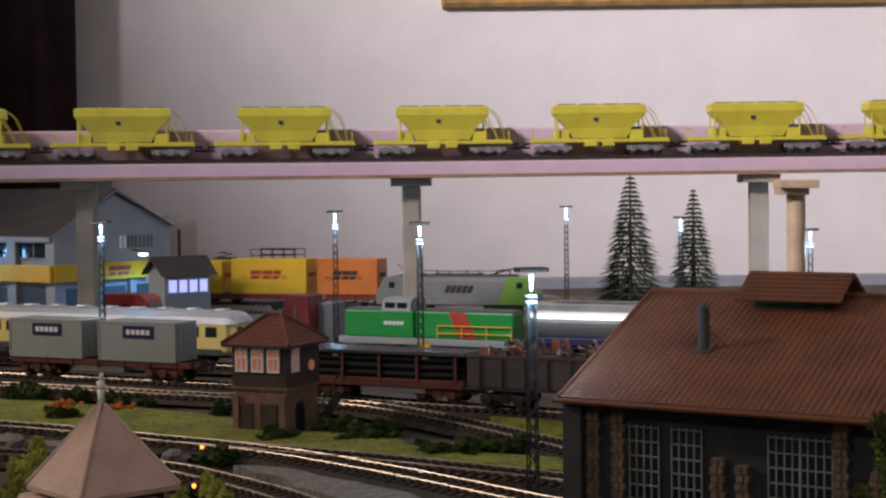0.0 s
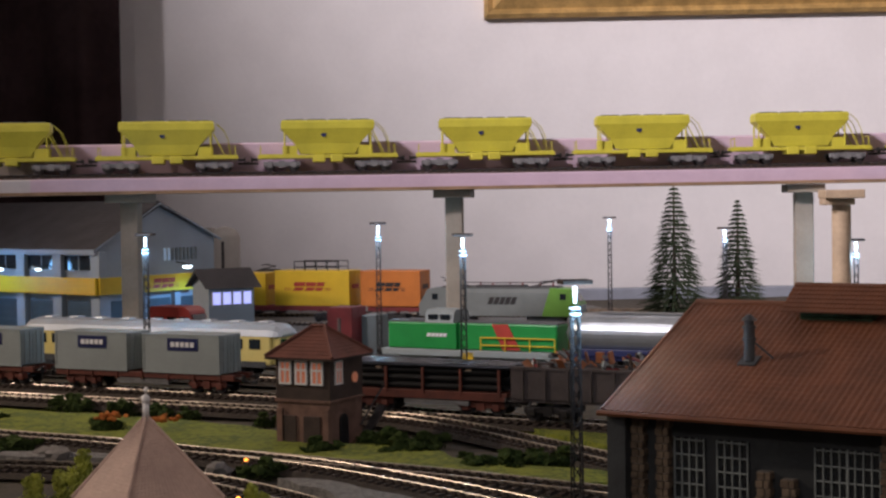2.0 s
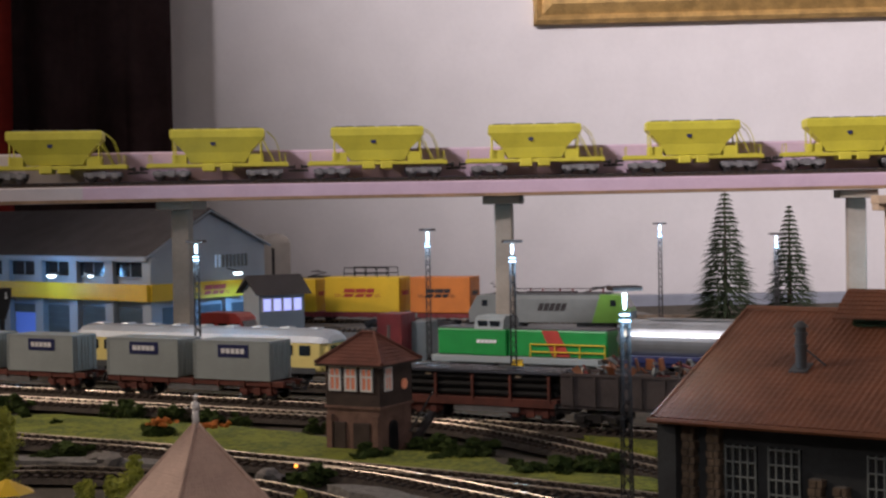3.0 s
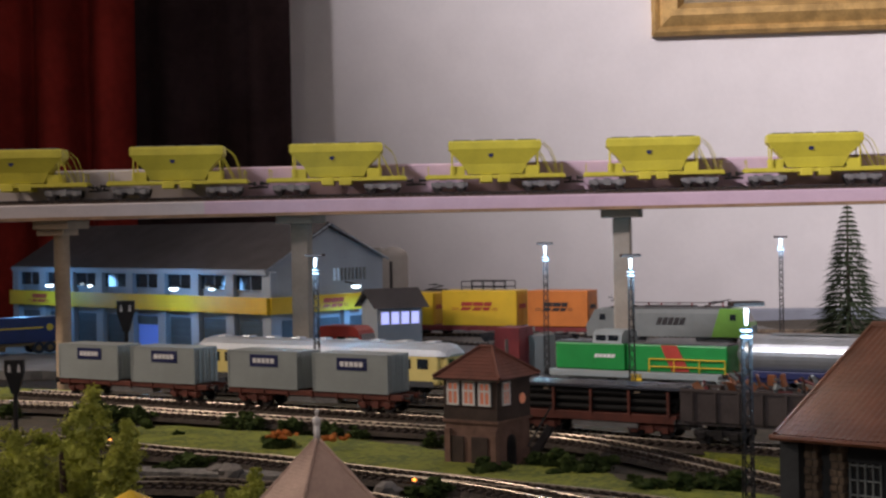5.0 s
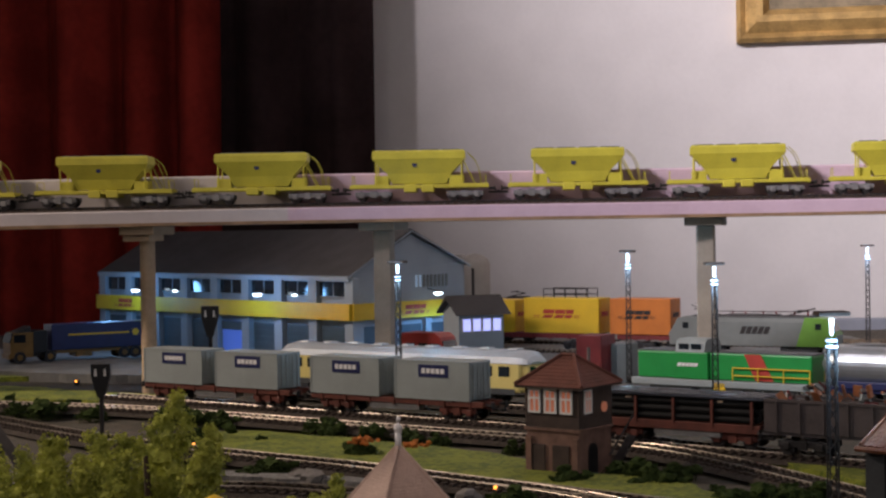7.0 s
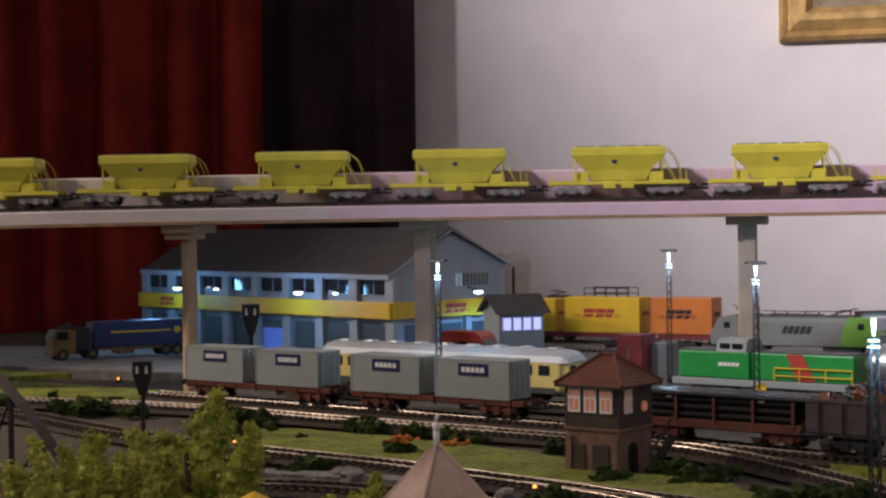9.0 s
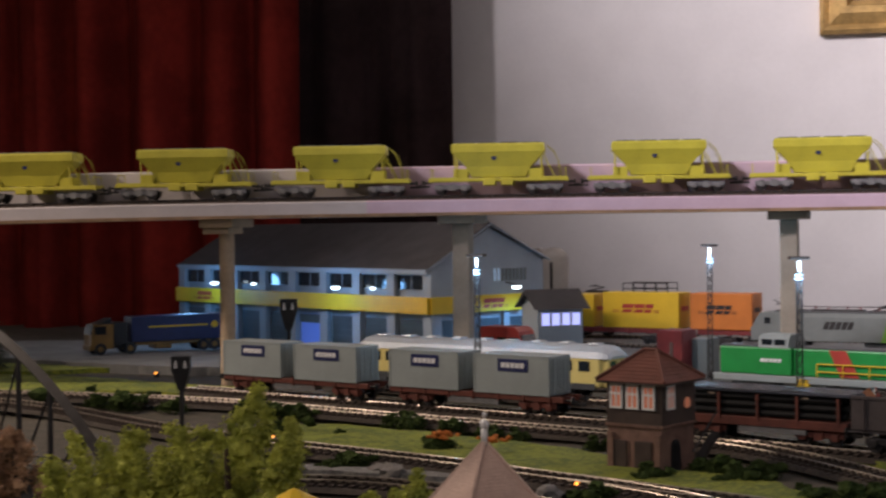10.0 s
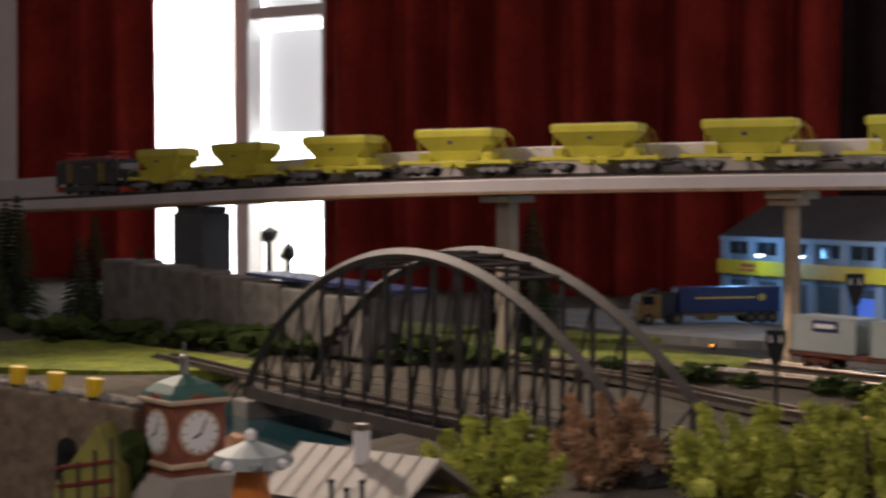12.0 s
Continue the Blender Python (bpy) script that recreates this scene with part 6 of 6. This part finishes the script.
# ---- town at the river ----
def clock_tower():
    b = thing("clock_tower", pose(-0.597, 0.622, -0.002, rz=68) @ Matrix.Scale(0.88, 4), "red brick clock tower with a dark green domed roof", "clock tower")
    W = 0.034
    part("wall", Shape().box(W, W, 0.066, (0, 0, 0.033), bevel=0.0008), M["redbrick"], b)
    for z in (0.030, 0.0655):
        part("cornice", Shape().box(W + 0.005, W + 0.005, 0.003, (0, 0, z), bevel=0.0008), M["pale_wood"], b)
    s = Shape()
    lv = [(0.0185, 0.067), (0.017, 0.070), (0.012, 0.0745), (0.006, 0.0775), (0.0025, 0.0790)]
    rings = [[s.bm.verts.new((sx * a, sy * a, z)) for sx, sy in ((-1, -1), (1, -1), (1, 1), (-1, 1))] for a, z in lv]
    for p, q in zip(rings, rings[1:]):
        for k in range(4):
            s.bm.faces.new((p[k], p[(k + 1) % 4], q[(k + 1) % 4], q[k]))
    s.bm.faces.new(rings[-1])
    part("roof", s, M["teal"], b, "dark green curved roof")
    part("finial", Shape().cyl(0.0028, 0.008, (0, 0, 0.083), seg=10).blob(0.0032, (0, 0, 0.0885), 0.1, 1.0, 1).cyl(0.0006, 0.008, (0, 0, 0.094), seg=6), M["grey_metal"], b)
    for rz in (0, -90):
        f = part("clock_face", Shape().cyl(0.0115, 0.0012, (0, -W / 2 - 0.0006, 0.048), "y", 28), M["white"], b, "white round clock dial")
        f.matrix_basis = pose(0, 0, 0, rz=rz)
        part("dial_rim", Shape().cyl(0.0130, 0.0006, (0, -W / 2 - 0.0003, 0.048), "y", 28), M["pale_wood"], f)
        h = Shape().box(0.0008, 0.0004, 0.009, (0.002, -W / 2 - 0.0014, 0.051), ry=28).box(0.0010, 0.0004, 0.006, (-0.0018, -W / 2 - 0.0014, 0.0465), ry=65)
        for k in range(12):
            a = math.tau * k / 12
            h.box(0.0006, 0.0004, 0.0022, (0.0103 * math.sin(a), -W / 2 - 0.0014, 0.048 + 0.0103 * math.cos(a)), ry=math.degrees(a))
        part("clock_hand", h, M["steel"], f)
    for rz in (0, 90, 180, 270):
        p = part("gable", Shape().prism([(-0.012, 0.066), (0.012, 0.066), (0, 0.0705)], 0.003, (0, -W / 2, 0)), M["redbrick"], b)
        p.matrix_basis = pose(0, 0, 0, rz=rz)
    c = part("lower_roof", Shape().prism([(-0.030, 0.010), (0.030, 0.010), (0.020, 0.024), (-0.020, 0.024)], 0.056), M["beige"], b, "pale sheet skirt roof")


def carousel():
    b = thing("fairground_ride", pose(-0.522, 0.578, -0.004), "red fairground tower with a pale blue umbrella roof", "fairground ride")
    part("tower", Shape().cyl(0.0125, 0.040, (0, 0, 0.020), seg=20, r2=0.0065), M["orange"], b, "orange-red cone tower")
    part("canopy", Shape().cyl(0.0185, 0.0055, (0, 0, 0.0415), seg=16, r2=0.0165).cyl(0.0165, 0.0055, (0, 0, 0.047), seg=16, r2=0.003), M["container"], b, "pale blue-grey canopy")
    for k in range(8):
        a = math.tau * k / 8
        part("cabin", Shape().blob(0.0036, (0.0165 * math.cos(a), 0.0165 * math.sin(a), 0.0405), 0.2, 0.8, 1), M[("white", "container")[k % 2]], b)
    part("top_knob", Shape().blob(0.003, (0, 0, 0.052), 0.1, 1.3, 1), M["white"], b)


def low_house():
    b = thing("low_house", pose(-0.515, 0.664, -0.004, rz=-8), "low house with a pale grey standing-seam roof and white chimney", "house")
    L, D, e, r = 0.092, 0.062, 0.014, 0.0345
    part("wall", Shape().box(L - 0.008, D - 0.010, e, (0, 0, e / 2)), M["beige"], b)
    roof = part("roof", Shape().prism([(-D / 2, e - 0.001), (0, r), (D / 2, e - 0.001), (0, r - 0.003)], L, rz=90), M["beige"], b, "pale grey sheet roof")
    for k in range(9):
        for s in (-1, 1):
            part("seam", Shape().tube([(-L / 2 + L * k / 8, s * D / 2, e), (-L / 2 + L * k / 8, 0, r + 0.0003)], 0.0003, 4), M["beige"], roof)
    ch = part("chimney", Shape().box(0.0062, 0.0062, 0.020, (0.002, -0.007, 0.0385), bevel=0.0005), M["white"], b, "white chimney")
    part("cap", Shape().box(0.0070, 0.0070, 0.003, (0.002, -0.007, 0.047)), M["stone"], ch)
    t = thing("toy_steam_engine", pose(-0.478, 0.590, 0.0, rz=4), "tiny dark steam engine model beside the house", "steam engine")
    part("boiler", Shape().cyl(0.0042, 0.022, (0, 0, 0.017), "x", 14), M["black"], t)
    part("base", Shape().box(0.028, 0.010, 0.013, (0, 0, 0.0065), bevel=0.0006), M["rust"], t)
    for x, h in ((-0.008, 0.008), (0.0, 0.005), (0.008, 0.009)):
        part("funnel", Shape().cyl(0.0011, h, (x, 0, 0.021 + h / 2), seg=10).cyl(0.0017, 0.0014, (x, 0, 0.021 + h), seg=10), M["black"], t)


def castle_wall():
    b = thing("castle_wall", pose(-0.668, 0.612, -0.008, ry=5, rz=6), "rough stone castle wall with yellow tubs along its top", "castle")
    part("wall", Shape().box(0.095, 0.03, 0.064, (0, 0, 0.032), bevel=0.002), M["stone"], b)
    for k in range(11):
        part("merlon", Shape().blob(0.0052, (-0.043 + 0.0086 * k, -0.008, 0.064), 0.4, 0.8, 1), M["rock"], b)
    part("window", Shape().box(0.012, 0.002, 0.016, (0.010, -0.0152, 0.030)).cyl(0.006, 0.002, (0.010, -0.0152, 0.038), "y", 14), M["black"], b)
    part("ivy", Shape().blob(0.010, (0.046, -0.012, 0.040), 0.6, 1.2, 2).blob(0.005, (0.047, -0.012, 0.022), 0.6, 1.5, 2), M["bush"], b)
    for k in range(3):
        t = thing("flower_tub", b.matrix_world @ pose(-0.028 + 0.024 * k, -0.010, 0.066), "small yellow tub on the castle wall", "tub", "yellow tubs")
        part("tub", Shape().cyl(0.0038, 0.009, (0, 0, 0.0045), seg=12, r2=0.0045), M["yellow"], t)
    h = thing("timber_house", pose(-0.628, 0.592, -0.006, rz=22), "yellow-green half-timbered gable wall with dark beams", "house")
    part("wall", Shape().prism([(-0.016, 0), (0.016, 0), (0.016, 0.030), (0.006, 0.052), (-0.016, 0.022)], 0.03), M["plaster"], h)
    for k in range(4):
        part("beam", Shape().box(0.0014, 0.0014, 0.046 - 0.006 * (3 - k), (-0.012 + 0.0085 * k, -0.0155, 0.5 * (0.046 - 0.006 * (3 - k)))), M["brick_dark"], h)
    for k in range(4):
        part("cross_beam", Shape().box(0.030, 0.0014, 0.0014, (0, -0.0155, 0.006 + 0.009 * k), ry=-8), M["rust"], h)


def build_town():
    clock_tower()
    carousel()
    low_house()
    castle_wall()
    for x, y, r in ((-0.71, 0.72, 0.022), (-0.655, 0.735, 0.02), (-0.60, 0.75, 0.017), (-0.75, 0.76, 0.02)):
        bush(x, y, r, M["leaf"] if r < 0.02 else M["pink_leaf"], "mixed green and brown shrub behind the castle", -0.006, 1.1)


# ---- assembly ----
build_room()
build_ground()
build_viaduct()
place_train()
build_tracks()
build_yard_trains()
signal_box()
engine_shed()
logistics_hall()
gate_hut()
spire()
arch_bridge()
build_masts()
build_rear_yard()
build_far_corner()
build_town()
fir_tree(pose(0.232, 1.975, 0), 0.172, 0.046)
fir_tree(pose(0.317, 2.02, 0), 0.150, 0.037)
for x, y, h in ((-1.50, 1.40, 0.150), (-1.43, 1.46, 0.13), (-1.58, 1.46, 0.14), (-1.38, 1.38, 0.11), (-1.47, 1.33, 0.12), (-1.35, 1.45, 0.10), (-0.905, 1.60, 0.15), (-0.97, 1.64, 0.12)):
    fir_tree(pose(x, y, ground_height(x, y)), h, h * 0.24)
leafy_tree(pose(-0.290, 0.752, -0.004), 0.082, 0.034, M["leaf"], "bright yellow-green leafy tree beside the front track", n=15)
leafy_tree(pose(-0.352, 0.745, -0.004), 0.061, 0.034, M["leaf"], "bright yellow-green leafy tree beside the front track", n=15)
leafy_tree(pose(-0.448, 0.800, -0.004), 0.058, 0.027, M["pink_leaf"], "dry pinkish tree beside the bridge", n=14, leaf=0.0010)
leafy_tree(pose(-0.472, 0.715, -0.004), 0.056, 0.032, M["leaf"], "bright yellow-green leafy tree beside the bridge", n=15)
leafy_tree(pose(-0.255, 0.690, -0.004), 0.040, 0.024, M["leaf"], "low yellow-green leafy tree beside the front track", n=11)
leafy_tree(pose(0.1765, 0.56, -0.004), 0.088, 0.027, M["leaf_dark"], "dark green leafy tree before the engine shed", n=15)
for x, y, r in ((-0.323, 1.205, 0.013), (-0.304, 1.190, 0.011), (-0.268, 1.172, 0.011), (-0.238, 1.150, 0.011), (-0.215, 1.133, 0.010), (-0.256, 1.073, 0.013), (-0.154, 1.098, 0.009), (-0.103, 0.973, 0.011), (-0.076, 1.006, 0.010), (-0.062, 0.995, 0.014), (-0.049, 0.972, 0.013), (-0.040, 1.000, 0.012), (-0.015, 0.952, 0.005),
                (-0.005, 0.913, 0.010), (0.007, 0.913, 0.009), (0.020, 0.921, 0.012), (0.031, 0.918, 0.011), (0.042, 0.919, 0.011), (-0.127, 0.897, 0.011), (-0.350, 1.139, 0.006), (-0.298, 1.000, 0.012), (-0.31, 0.985, 0.008), (-0.620, 1.308, 0.015), (-0.590, 1.288, 0.015), (-0.54, 1.275, 0.014), (-0.460, 1.258, 0.014), (-0.436, 1.246, 0.013), (-0.415, 1.240, 0.012), (-0.396, 1.140, 0.012)):
    bush(x, y, r, M["bush"], "low dark green bush beside the track", -0.002)
for x, y in ((-0.256, 1.070), (-0.219, 1.053)):
    s = Shape()
    for k in range(26):
        s.blob(0.0018, (random.gauss(0, 0.005), random.gauss(0, 0.003), 0.009 + random.uniform(0, 0.004)), 0.4, 0.8, 1)
    solid("flower_patch", s, M["blossom"], "orange flowers on a low bush", "flowers", pose(x, y, 0.0), kind="stuff")
for x, y, r in ((-0.262, 0.962, 0.009), (-0.20, 0.925, 0.006), (-0.275, 0.975, 0.007), (-0.155, 0.905, 0.008)):
    solid("boulder", Shape().blob(r, (0, 0, r * 0.3), 0.35, 0.7, 2), M["rock"], "small grey boulder beside the track", "boulder", pose(x, y, -0.002))
p = thing("parasol", pose(-0.243, 0.715, -0.004), "yellow market parasol on a thin pole", "parasol")
part("pole", Shape().cyl(0.0006, 0.034, (0, 0, 0.017), seg=6), M["white"], p)
part("canopy", Shape().cyl(0.013, 0.006, (0, 0, 0.034), seg=8, r2=0.001), M["yellow"], p)
leafy_tree(pose(-0.200, 0.745, -0.004), 0.043, 0.021, M["leaf"], "low yellow-green shrub tree beside the front track", n=10)
leafy_tree(pose(-0.112, 0.735, -0.004), 0.026, 0.013, M["leaf"], "low yellow-green shrub beside the front track", n=8)
